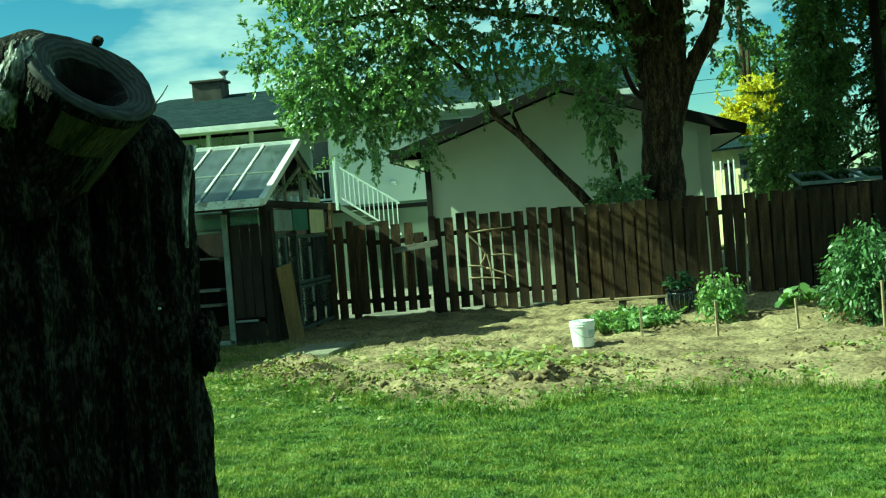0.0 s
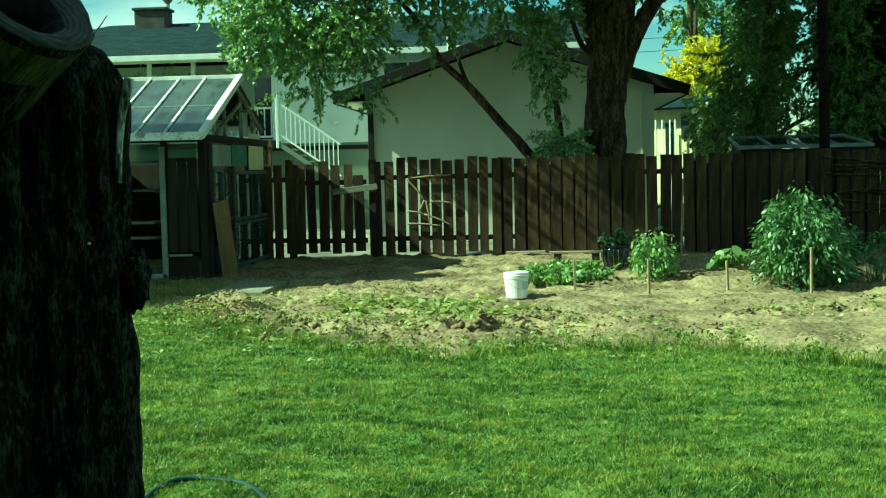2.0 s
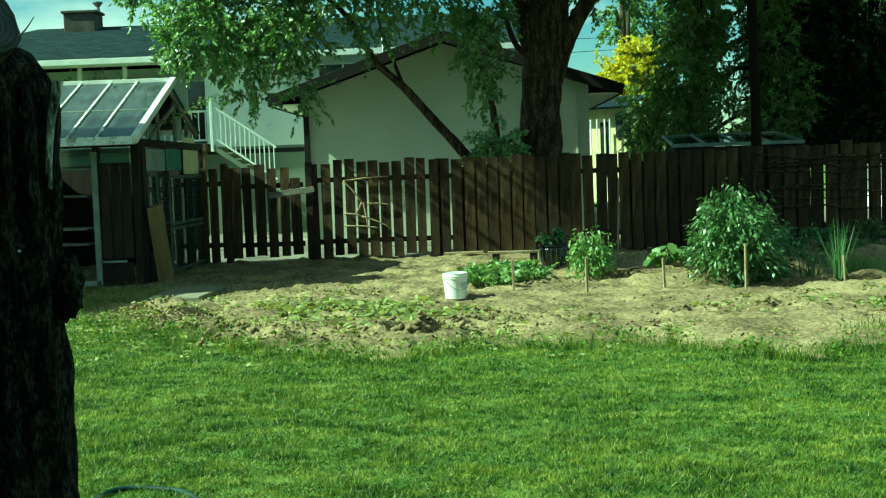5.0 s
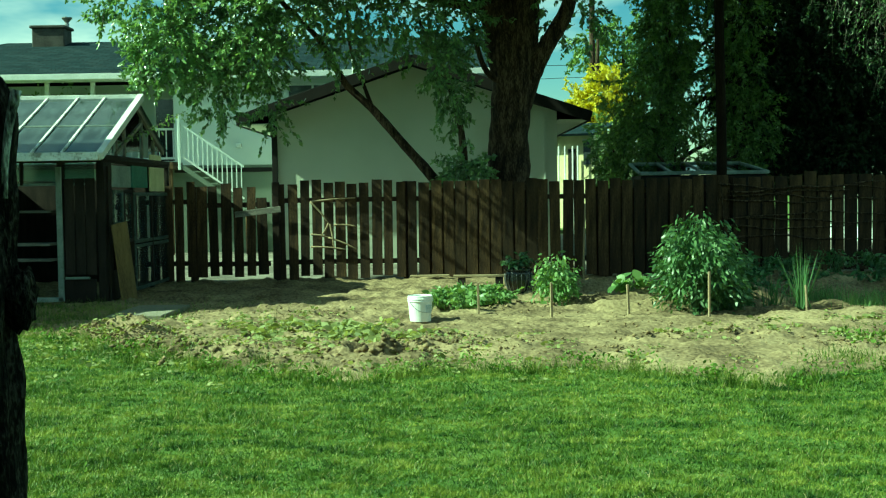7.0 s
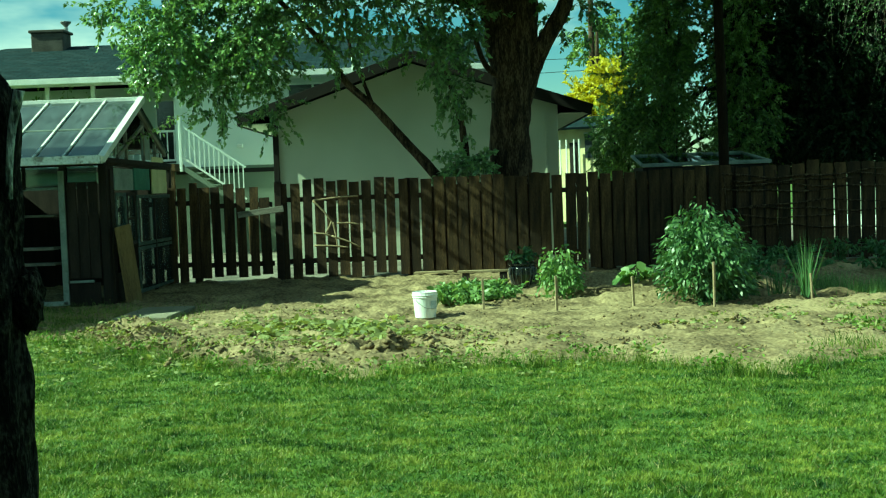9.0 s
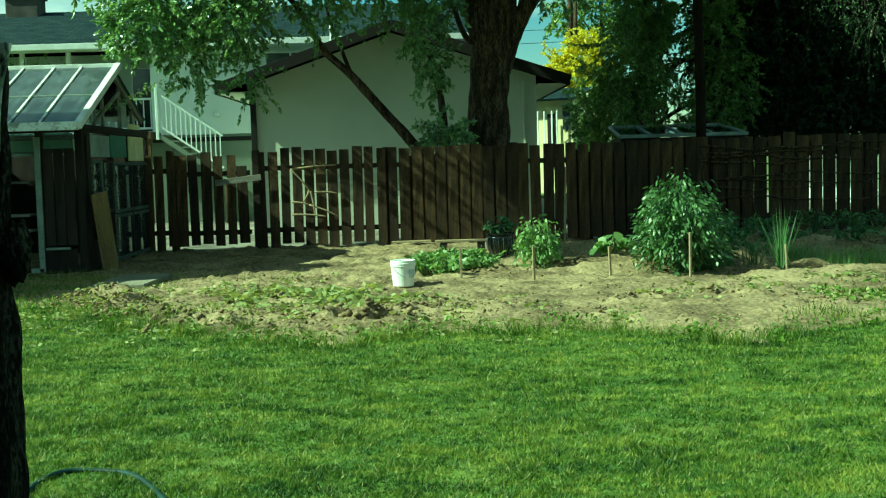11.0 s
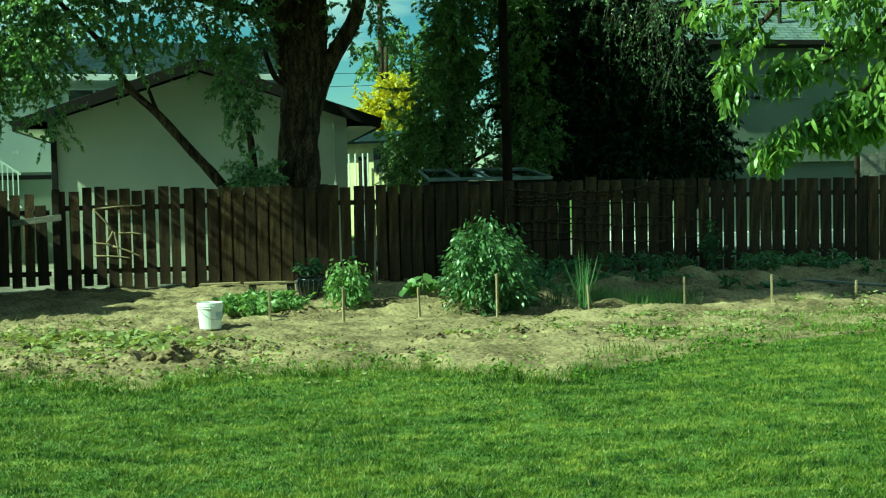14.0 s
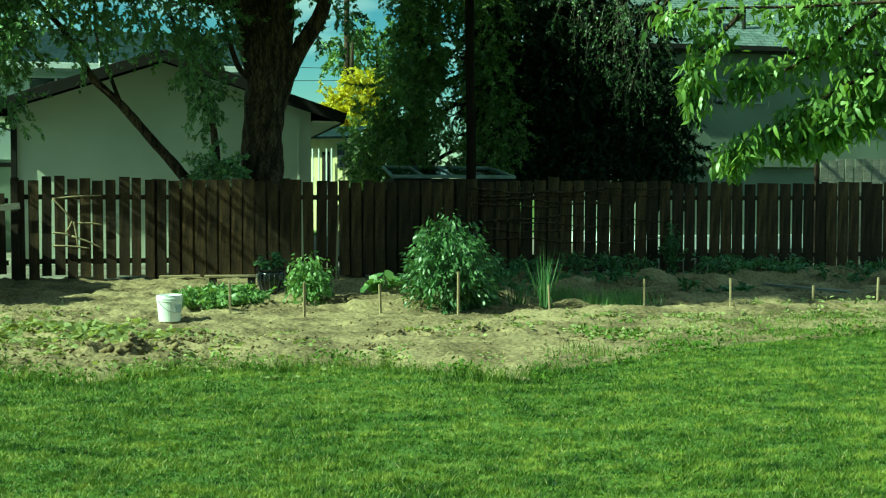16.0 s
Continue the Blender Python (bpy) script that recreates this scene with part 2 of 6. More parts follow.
M_grey_wood = surface("weathered_grey_wood", [(0.10, 0.095, 0.08), (0.20, 0.19, 0.16), (0.30, 0.28, 0.24)], 2, 30, 0.85, 0.4, (1, 5, 5))
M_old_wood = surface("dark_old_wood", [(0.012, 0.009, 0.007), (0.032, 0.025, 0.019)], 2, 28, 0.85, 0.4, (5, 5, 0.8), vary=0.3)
M_pale_wood = surface("pale_peeled_stick", [(0.20, 0.155, 0.09), (0.36, 0.29, 0.18)], 3, 40, 0.75, 0.3, (1, 1, 1))
M_ply = surface("yellowed_plywood", [(0.08, 0.055, 0.022), (0.17, 0.12, 0.05), (0.23, 0.165, 0.072)], 1.6, 22, 0.75, 0.15, (5, 5, 0.6))
M_white = surface("white_paint", [(0.60, 0.62, 0.60), (0.80, 0.82, 0.80)], 2, 30, 0.55, 0.1)
M_flaky = surface("flaking_white_paint", [(0.28, 0.27, 0.24), (0.72, 0.74, 0.72), (0.82, 0.84, 0.82)], 5, 30, 0.65, 0.3)
M_greypaint = surface("faded_grey_green_paint", [(0.16, 0.19, 0.17), (0.30, 0.34, 0.31)], 3, 30, 0.7, 0.2)
# the faded grey-green paint again, darkened for the shade on the sashes
M_sash = surface("shade_darkened_weathered_sash_paint", [(0.03, 0.042, 0.036), (0.075, 0.095, 0.082), (0.15, 0.18, 0.16)], 4, 30, 0.75, 0.3, (1, 5, 5))
M_yellow = surface("cream_painted_board", [(0.60, 0.55, 0.30), (0.75, 0.70, 0.42)], 3, 20, 0.7, 0.1)
M_greenboard = surface("green_painted_board", [(0.05, 0.14, 0.10), (0.09, 0.20, 0.15)], 3, 20, 0.7, 0.1)
M_stucco = surface("cream_stucco", [(0.56, 0.59, 0.49), (0.66, 0.69, 0.58)], 0.8, 90, 0.9, 0.25)
M_siding = surface("pale_house_paint", [(0.56, 0.62, 0.60), (0.66, 0.70, 0.68)], 0.7, 80, 0.85, 0.15)
M_grey_siding = surface("grey_green_house_paint", [(0.12, 0.145, 0.11), (0.17, 0.20, 0.16)], 0.7, 60, 0.85, 0.15)
M_trim = surface("dark_brown_trim", [(0.005, 0.004, 0.003), (0.011, 0.009, 0.007)], 3, 30, 0.7, 0.15)
M_roof = shingle("grey_shingles", (0.010, 0.021, 0.026), (0.022, 0.035, 0.040))
M_roof2 = shingle("blue_grey_shingles", (0.10, 0.13, 0.13), (0.15, 0.185, 0.185))
M_brick = surface("dark_chimney_masonry", [(0.04, 0.038, 0.034), (0.08, 0.074, 0.066)], 3, 25, 0.9, 0.4)
M_metal = surface("dull_metal", [(0.25, 0.26, 0.26), (0.42, 0.43, 0.43)], 4, 40, 0.45, 0.05, metal=0.8)
# blotches stand in for reflected light; the deep tint darkens the cast shadow
M_roof_glass = glassy("blotched_dusty_roof_glass", (0.26, 0.34, 0.38), 0.08, 0.05, 0.32)
M_glass = glassy("old_window_glass", (0.55, 0.64, 0.62), 0.05, 0.06, 0.2)
M_dark = surface("dark_window_glass", [(0.012, 0.016, 0.018), (0.03, 0.035, 0.035)], 1, 10, 0.08, 0.0, spec=0.6)
# bark ramp includes the trunk's shade as near-black and its glints as pale flecks
M_bark = surface("furrowed_shade_dark_bark", [(0.001, 0.0009, 0.0007), (0.0045, 0.004, 0.003), (0.018, 0.016, 0.013), (0.06, 0.056, 0.047)], 26, 100, 0.9, 1.0, (1.3, 1.3, 0.55), fine_mix=0.5, spec=0.15)
M_bark2 = surface("brown_tree_bark", [(0.008, 0.005, 0.003), (0.04, 0.026, 0.015), (0.12, 0.085, 0.055)], 7, 34, 0.95, 0.9, (1.6, 1.6, 0.35), fine_mix=0.5)
M_pole = surface("dark_wood_pole", [(0.006, 0.0045, 0.003), (0.02, 0.015, 0.010)], 5, 40, 0.95, 0.4, (2, 2, 0.3), spec=0.08)
M_cut = sawn_rings()
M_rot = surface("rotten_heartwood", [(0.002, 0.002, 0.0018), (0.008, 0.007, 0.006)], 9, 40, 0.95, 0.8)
M_bare = surface("bare_weathered_wood", [(0.012, 0.011, 0.006), (0.045, 0.042, 0.02), (0.12, 0.11, 0.055)], 5, 30, 0.8, 0.6, (6, 6, 0.5))
M_silver = surface("silvery_bare_wood", [(0.012, 0.012, 0.011), (0.26, 0.27, 0.25), (0.68, 0.69, 0.66)], 22, 70, 0.75, 1.0, (1.6, 1.6, 0.6), fine_mix=0.5)
# green sunk towards black: the surrounding grass's shade is in the colour
M_hose = surface("shade_darkened_green_hose", [(0.005, 0.018, 0.016), (0.02, 0.05, 0.045)], 5, 40, 0.6, 0.1)
M_bucket = surface("white_plastic", [(0.74, 0.76, 0.74), (0.84, 0.85, 0.83)], 6, 40, 0.4, 0.05, spec=0.5)
M_grime = surface("bluish_print", [(0.30, 0.38, 0.44), (0.55, 0.60, 0.62)], 6, 40, 0.5, 0.0)
M_pot = surface("black_glazed_pot", [(0.012, 0.012, 0.012), (0.03, 0.03, 0.03)], 4, 30, 0.25, 0.1, spec=0.6)
M_potline = surface("pot_ribs", [(0.10, 0.10, 0.10), (0.2, 0.2, 0.19)], 4, 30, 0.3, 0.1)
M_concrete = surface("pale_concrete", [(0.16, 0.15, 0.12), (0.26, 0.24, 0.19)], 2, 40, 0.9, 0.2)
M_tree_leaf = leafy("shade_tree_leaves", (0.018, 0.050, 0.016), (0.25, 0.375, 0.15), 0.26, 0.28, 0.8, 0.8, 1.0, 1.3)
# evergreen leaf colour taken down to near-black to hold the trees' deep shade
M_dark_leaf = leafy("shade_dark_evergreen_leaves", (0.004, 0.010, 0.003), (0.022, 0.042, 0.011), 0.1, 0.5, 0.3, 0.25)
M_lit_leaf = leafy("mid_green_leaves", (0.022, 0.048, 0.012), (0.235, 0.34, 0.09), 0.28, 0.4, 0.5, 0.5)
M_yellow_leaf = leafy("yellow_leaves", (0.42, 0.37, 0.03), (0.64, 0.59, 0.09), 0.35, 0.5, 0.8)
M_fruit_leaf = leafy("long_fruit_tree_leaves", (0.030, 0.075, 0.015), (0.27, 0.38, 0.095), 0.3, 0.4, 2.5, 0.5, 0.7, 0.9)
M_bush_leaf = leafy("bush_leaves", (0.012, 0.044, 0.013), (0.16, 0.26, 0.10), 0.25, 0.4, 1.5, 0.5)
M_veg_leaf = leafy("vegetable_leaves", (0.05, 0.115, 0.03), (0.29, 0.40, 0.16), 0.32, 0.4, 2)
M_edge_leaf = leafy("edge_weed_leaves", (0.04, 0.09, 0.016), (0.17, 0.25, 0.05), 0.25, 0.75, 2, 0.1)
M_iris_leaf = leafy("sword_leaves", (0.06, 0.13, 0.05), (0.14, 0.22, 0.09), 0.3, 0.45, 2)
M_twig = surface("grey_twigs", [(0.05, 0.046, 0.036), (0.13, 0.12, 0.10)], 8, 40, 0.85, 0.2)
M_wire = surface("black_cable", [(0.01, 0.01, 0.01), (0.02, 0.02, 0.02)], 4, 20, 0.6, 0)

M_gravel = surface("pale_gravel", [(0.08, 0.075, 0.06), (0.15, 0.14, 0.115), (0.23, 0.215, 0.18)], 1.5, 35, 0.95, 0.5)

# ---- mesh helpers ----
rng = np.random.default_rng(7)


def empty(name, x=0.0, y=0.0, z=0.0, rz=0.0):
    ob = new(name)
    ob.matrix_basis = pose(x, y, z, 0, 0, rz)
    return ob


def place(name, data, parent=None, m=None, label=""):
    ob = new(name, data)
    ob.parent = parent
    if m is not None:
        ob.matrix_basis = m
    return tagged(ob, label)


def solid(name, bm, mat, smooth=False):
    data = bpy.data.meshes.new(name)
    bm.normal_update()
    bm.to_mesh(data)
    bm.free()
    data.materials.append(mat)
    if smooth:
        data.shade_smooth()
    return data


def part(name, bm, mat, parent=None, label="", m=None, smooth=False):
    return place(name, solid(name, bm, mat, smooth), parent, m, label)


def raw(name, verts, faces, mat, smooth=False):
    """A mesh from arrays: verts (n, 3); faces (k, 3 or 4) or a list of lists."""
    data = bpy.data.meshes.new(name)
    if isinstance(faces, np.ndarray):
        n, k = faces.shape
        data.vertices.add(len(verts))
        data.vertices.foreach_set("co", np.ascontiguousarray(verts, dtype=np.float32).ravel())
        data.loops.add(n * k)
        data.loops.foreach_set("vertex_index", np.ascontiguousarray(faces, dtype=np.int32).ravel())
        data.polygons.add(n)
        data.polygons.foreach_set("loop_start", np.arange(0, n * k, k, dtype=np.int32))
        data.update(calc_edges=True)
        data.validate()
    else:
        data.from_pydata([tuple(v) for v in verts], [], faces)
    data.materials.append(mat)
    if smooth:
        data.shade_smooth()
    return data


def block(sx, sy, sz, bevel=0.005, at=(0, 0, 0)):
    """A box with softened edges, centred at 'at'."""
    bm = bmesh.new()
    bmesh.ops.create_cube(bm, size=1)
    bmesh.ops.scale(bm, vec=(sx, sy, sz), verts=bm.verts)
    if bevel:
        bmesh.ops.bevel(bm, geom=bm.edges[:], offset=min(bevel, 0.3 * min(sx, sy, sz)), segments=1, affect="EDGES")
    bmesh.ops.translate(bm, vec=at, verts=bm.verts)
    return bm


def span(a, b):
    """The pose of a bar along its own x from a to b, with its length."""
    a, b = Vector(a), Vector(b)
    way = b - a
    side = Vector((0, 0, 1)).cross(way)
    side = side.normalized() if side.length > 1e-5 else Vector((0, 1, 0))
    x = way.normalized()
    z = x.cross(side)
    m = Matrix((x, side, z)).transposed().to_4x4()
    return Matrix.Translation((a + b) / 2) @ m, way.length


def bar(name, a, b, w, h, mat, parent=None, label="", bevel=0.004):
    m, length = span(a, b)
    return part(name, block(length, w, h, bevel), mat, parent, label, m)


def tube_arrays(points, radii, sides=8, rough=0.0):
    pts = [Vector(p) for p in points]
    V, F = [], []
    up = Vector((0.31, 0.17, 0.93))
    for k, p in enumerate(pts):
        way = (pts[min(k + 1, len(pts) - 1)] - pts[max(k - 1, 0)]).normalized()
        u = way.cross(up)
        u = u.normalized() if u.length > 0.05 else way.cross(Vector((1, 0, 0))).normalized()
        v = way.cross(u)
        for s in range(sides):
            a = 2 * math.pi * s / sides
            r = radii[k] * (1 + rough * (noise.noise((p * 3.1) + Vector((math.cos(a), math.sin(a), 0)) * 1.7)))
            V.append(p + r * (math.cos(a) * u + math.sin(a) * v))
    for k in range(len(pts) - 1):
        for s in range(sides):
            t = (s + 1) % sides
            F.append([k * sides + s, k * sides + t, (k + 1) * sides + t, (k + 1) * sides + s])
    F.append(list(range(sides))[::-1])
    F.append([(len(pts) - 1) * sides + s for s in range(sides)])
    return V, F


def smooth_line(points, steps=6):
    """A Catmull-Rom line through the points."""
    p = [Vector(q) for q in points]
    p = [2 * p[0] - p[1], *p, 2 * p[-1] - p[-2]]
    out = []
    for k in range(1, len(p) - 2):
        for s in range(steps):
            t = s / steps
            out.append(0.5 * (2 * p[k] + (p[k + 1] - p[k - 1]) * t + (2 * p[k - 1] - 5 * p[k] + 4 * p[k + 1] - p[k + 2]) * t * t
                              + (3 * p[k] - p[k - 1] - 3 * p[k + 1] + p[k + 2]) * t ** 3))
    out.append(p[-2])
    return out


def tube(name, points, r0, r1, mat, parent=None, label="", sides=8, steps=6, rough=0.0):
    line = smooth_line(points, steps)
    n = len(line)
    V, F = tube_arrays(line, [r0 + (r1 - r0) * k / (n - 1) for k in range(n)], sides, rough)
    return place(name, raw(name, V, F, mat, True), parent, None, label)


def lathe(rings, sides=24):
    """A turned shape from (radius, height) rings."""
    bm = bmesh.new()
    rows = []
    for r, z in rings:
        rows.append([bm.verts.new((r * math.cos(2 * math.pi * s / sides), r * math.sin(2 * math.pi * s / sides), z)) for s in range(sides)])
    for a, b in zip(rows, rows[1:]):
        for s in range(sides):
            bm.faces.new((a[s], a[(s + 1) % sides], b[(s + 1) % sides], b[s]))
    bm.faces.new(rows[0][::-1])
    bm.faces.new(rows[-1])
    return bm


def unit(v):
    return v / np.maximum(np.linalg.norm(v, axis=-1, keepdims=True), 1e-9)


def leaf_arrays(at, way, length, width, fold=0.25):
    """Leaves at points, each a pointed blade of two folded halves. way: their direction; length, width: arrays or numbers."""
    n = len(at)
    way = unit(way)
    side = unit(np.cross(way, rng.normal(size=(n, 3))))
    up = np.cross(side, way)
    L = np.broadcast_to(length, n)[:, None] * way
    W = np.broadcast_to(width, n)[:, None] * side / 2
    D = np.broadcast_to(width, n)[:, None] * up * fold
    V = np.stack([at, at + 0.42 * L + W + D, at + L, at + 0.42 * L - W + D], 1).reshape(-1, 3)
    k = 4 * np.arange(n)[:, None]
    F = np.concatenate([k + np.array([[0, 1, 2]]), k + np.array([[0, 2, 3]])])
    return V, F


def curled_arrays(at, way, length, width, curl=0.25):
    """Larger leaves, rounded in outline and bending over towards the tip: four triangles each."""
    n = len(at)
    way = unit(way)
    side = unit(np.cross(way, rng.normal(size=(n, 3)) + np.array([0, 0, 0.8])))
    up = np.cross(side, way)
    up = up * np.sign(up[:, 2:3] + 1e-6)
    L = np.broadcast_to(length, n)[:, None]
    W = np.broadcast_to(width, n)[:, None] * side / 2
    c = curl * rng.uniform(0.3, 1.4, (n, 1))
    mid = lambda t: at + L * way * t - up * L * c * t * t
    V = np.stack([at, mid(0.33) + W, mid(0.33) - W, mid(0.7) + 0.78 * W, mid(0.7) - 0.78 * W, mid(1.0)], 1).reshape(-1, 3)
    k = 6 * np.arange(n)[:, None]
    F = np.concatenate([k + np.array([q]) for q in ((0, 1, 2), (1, 3, 2), (2, 3, 4), (3, 5, 4))])
    # keep the triangles of one leaf together
    return V, F.reshape(4, n, 3).transpose(1, 0, 2).reshape(-1, 3)


def blade_arrays(at, height, lean, width):
    """Grass blades: one narrow triangle each, leaning over."""
    n = len(at)
    a = rng.uniform(0, 2 * np.pi, n)
    side = np.stack([np.cos(a), np.sin(a), 0 * a], 1) * (np.broadcast_to(width, n) / 2)[:, None]
    b = rng.uniform(0, 2 * np.pi, n)
    tip = np.stack([np.cos(b) * lean, np.sin(b) * lean, np.ones(n)], 1) * np.broadcast_to(height, n)[:, None]
    V = np.stack([at - side, at + side, at + tip], 1).reshape(-1, 3)
    return V, np.arange(3 * n).reshape(-1, 3)


def merged(pieces):
    V, F, base = [], [], 0
    for v, f in pieces:
        V.append(v)
        F.append(f + base)
        base += len(v)
    return np.concatenate(V), np.concatenate(F)


def inside(px, py, poly):
    hit = np.zeros(len(px), bool)
    for (x0, y0), (x1, y1) in zip(poly, poly[1:] + poly[:1]):
        cross = ((y0 > py) != (y1 > py)) & (px < (x1 - x0) * (py - y0) / (y1 - y0 + 1e-12) + x0)
        hit ^= cross
    return hit


def ripple(x, y, s, seed=0.0):
    """Smooth uneven waves, for arrays."""
    out = np.zeros_like(x)
    for k, (a, f) in enumerate(((0.5, 1.0), (0.3, 2.1), (0.2, 4.3))):
        p = seed + 1.7 * k
        out += a * np.sin(x * f * s + 1.3 * np.sin(y * f * s * 0.8 + p) + p) * np.cos(y * f * s * 1.1 + 1.1 * np.sin(x * f * s * 0.7 - p))
    return out


def lumps(x, y, scale, seed=0):
    """Irregular noise from 0 to 1, for arrays."""
    x, y = x * scale, y * scale
    ix, iy = np.floor(x).astype(np.int64), np.floor(y).astype(np.int64)
    fx, fy = x - ix, y - iy
    fx, fy = fx * fx * (3 - 2 * fx), fy * fy * (3 - 2 * fy)

    def value(a, b):
        h = (a * 374761393 + b * 668265263 + seed * 2147483) & 0x7FFFFFFF
        h = ((h ^ (h >> 13)) * 1274126177) & 0x7FFFFFFF
        return ((h ^ (h >> 16)) & 0xFFFF) / 65535.0

    top = value(ix, iy + 1) * (1 - fx) + value(ix + 1, iy + 1) * fx
    low = value(ix, iy) * (1 - fx) + value(ix + 1, iy) * fx
    return low * (1 - fy) + top * fy


# ---- ground ----
# dug holes in the soil: x, y, radius, depth
HOLES = ((-0.77, 11.86, 0.18, 0.16), (-0.45, 11.45, 0.15, 0.14), (-2.34, 11.66, 0.2, 0.13), (0.6, 12.14, 0.2, 0.08), (2.3, 12.5, 0.16, 0.08), (3.26, 12.57, 0.14, 0.11),
         (1.1, 15.9, 0.2, 0.10), (-1.6, 15.6, 0.2, 0.07), (-3.1, 12.5, 0.2, 0.12), (1.7, 11.6, 0.13, 0.06), (0.1, 13.0, 0.14, 0.06), (3.9, 11.7, 0.13, 0.07), (-0.1, 12.1, 0.12, 0.09), (-3.7, 13.4, 0.2, 0.12))
SOIL = [(-9.0, 15.2), (-6.2, 14.6), (-4.3, 13.7), (-3.4, 12.5), (-2.7, 11.7), (-1.9, 10.9), (-1.4, 10.6), (-0.8, 10.15), (-0.2, 10.9), (0.6, 10.75),
        (1.3, 10.9), (1.9, 10.4), (2.75, 9.6), (3.2, 10.2), (4.0, 10.7), (4.7, 11.1), (5.6, 11.5), (6.8, 11.9), (8.2, 12.4), (12.0, 13.1), (16.0, 13.4),
        (16.0, 22.6), (-9.0, 22.6)]


def build_ground():
    """One sheet to the horizon, finer where it lies near."""
    xs = np.concatenate([np.linspace(-1500, -20, 12), np.linspace(-16, 20, 73), np.linspace(24, 1500, 12)])
    ys = np.concatenate([np.linspace(-600, -8, 8), np.linspace(-4, 30, 69), np.linspace(36, 2500, 14)])
    X, Y = np.meshgrid(xs, ys)
    near = (np.abs(X - 2) < 15) & (Y < 14) & (Y > 0)
    Z = np.where(near, 0.012 * ripple(X, Y, 0.9), -0.0)
    V = np.stack([X, Y, Z], -1).reshape(-1, 3)
    n, k = len(xs), len(ys)
    i = (np.arange(k - 1)[:, None] * n + np.arange(n - 1)[None]).ravel()
    F = np.stack([i, i + 1, i + n + 1, i + n], 1)
    return tagged(place("ground", raw("ground", V, F, M_thatch, True)), "mown green lawn running out to level ground", "ground", kind="structure")


def soil_height(x, y):
    rough = 0.6 + 0.4 / (1 + np.exp((x - 0.2) / 0.35))
    z = 0.045 + 0.015 * ripple(x, y, 0.8, 2) + rough * (0.045 * (lumps(x, y, 1.7, 1) - 0.5) + 0.07 * (lumps(x, y, 4.1, 2) - 0.5) + 0.06 * (lumps(x, y, 9.0, 3) - 0.5) + 0.045 * (lumps(x, y, 18.0, 4) - 0.5))
    for hx, hy, r, deep in HOLES:
        q = ((x - hx) ** 2 + 1.6 * (y - hy) ** 2) / (r * r)
        z -= deep * np.exp(-q) - 0.6 * deep * np.exp(-0.5 * (np.sqrt(q) - 1.8) ** 2 / 0.16)
    # low heap of dug earth beside the slab
    z += (0.13 + 0.05 * ripple(x, y, 9.0, 2)) * np.exp(-((x + 3.65) ** 2 / 0.28 + (y - 13.6) ** 2 / 0.3))
    # levelled seat of the slab
    flat = np.exp(-(((x + 4.02) / 0.62) ** 4 + ((y - 16.28) / 1.05) ** 4))
    z = z * (1 - flat) + 0.012 * flat
    # furrows of the planted rows behind the stakes
    row = np.clip((y - np.where(x > 3.6, 14.9, 15.6)) / 0.3, 0, 1) * np.clip((21.6 - y) / 0.5, 0, 1) * np.clip((x - 0.9) / 0.6, 0, 1)
    z += row * (0.36 * np.abs(np.cos((y - 15.35) * 3.3 + 0.8 * np.sin(x * 0.9) + 1.2 * lumps(x, y, 0.9, 8))) ** 1.4 * (0.5 + 0.9 * lumps(x, y, 1.4, 9)) - 0.24)
    # low bank along the front of the shaded bed
    z += 0.07 * np.clip((x - 3.8) / 0.6, 0, 1) * np.exp(-((y - 14.65) / 0.3) ** 2)
    # trodden hollow by the lawn's edge
    z -= 0.015 * np.exp(-((x + 0.9) ** 2 / 0.8 + (y - 11.6) ** 2 / 0.16))
    return z


def build_soil():
    step = 0.05
    xs, ys = np.arange(-8.9, 15.9, step), np.arange(9.4, 22.6, step)
    X, Y = np.meshgrid(xs, ys)
    wob = 0.16 * ripple(X, Y, 2.4, 3) + 0.07 * ripple(X, Y, 9.0, 6)
    near = np.full(X.shape, 1e9)
    for (x0, y0), (x1, y1) in zip(SOIL, SOIL[1:]):
        dx, dy = x1 - x0, y1 - y0
        t = np.clip(((X - x0) * dx + (Y - y0) * dy) / (dx * dx + dy * dy), 0, 1)
        near = np.minimum(near, np.hypot(X - x0 - t * dx, Y - y0 - t * dy))
    sign = np.where(inside(X.ravel(), Y.ravel(), SOIL).reshape(X.shape), 1, -1)
    edge = np.clip((near * sign + wob) / 0.35, -1, 1)
    Z = np.where(edge > 0, soil_height(X, Y) * edge, 0.10 * edge) + rng.normal(0, 0.004, X.shape) - 0.004
    keep = edge > -0.6
    n = len(xs)
    i = (np.arange(len(ys) - 1)[:, None] * n + np.arange(n - 1)[None])
    ok = keep[:-1, :-1] & keep[1:, 1:] & keep[:-1, 1:] & keep[1:, :-1]
    i = i[ok]
    F = np.stack([i, i + 1, i + n + 1, i + n], 1)
    V = np.stack([X, Y, Z], -1).reshape(-1, 3)
    used = np.unique(F)
    remap = np.zeros(len(V), int)
    remap[used] = np.arange(len(used))
    ob = place("garden_soil", raw("garden_soil", V[used], remap[F], M_soil, True))
    return tagged(ob, "dry tan dug garden soil with furrows and clods", "soil", kind="structure")


build_ground()
build_soil()


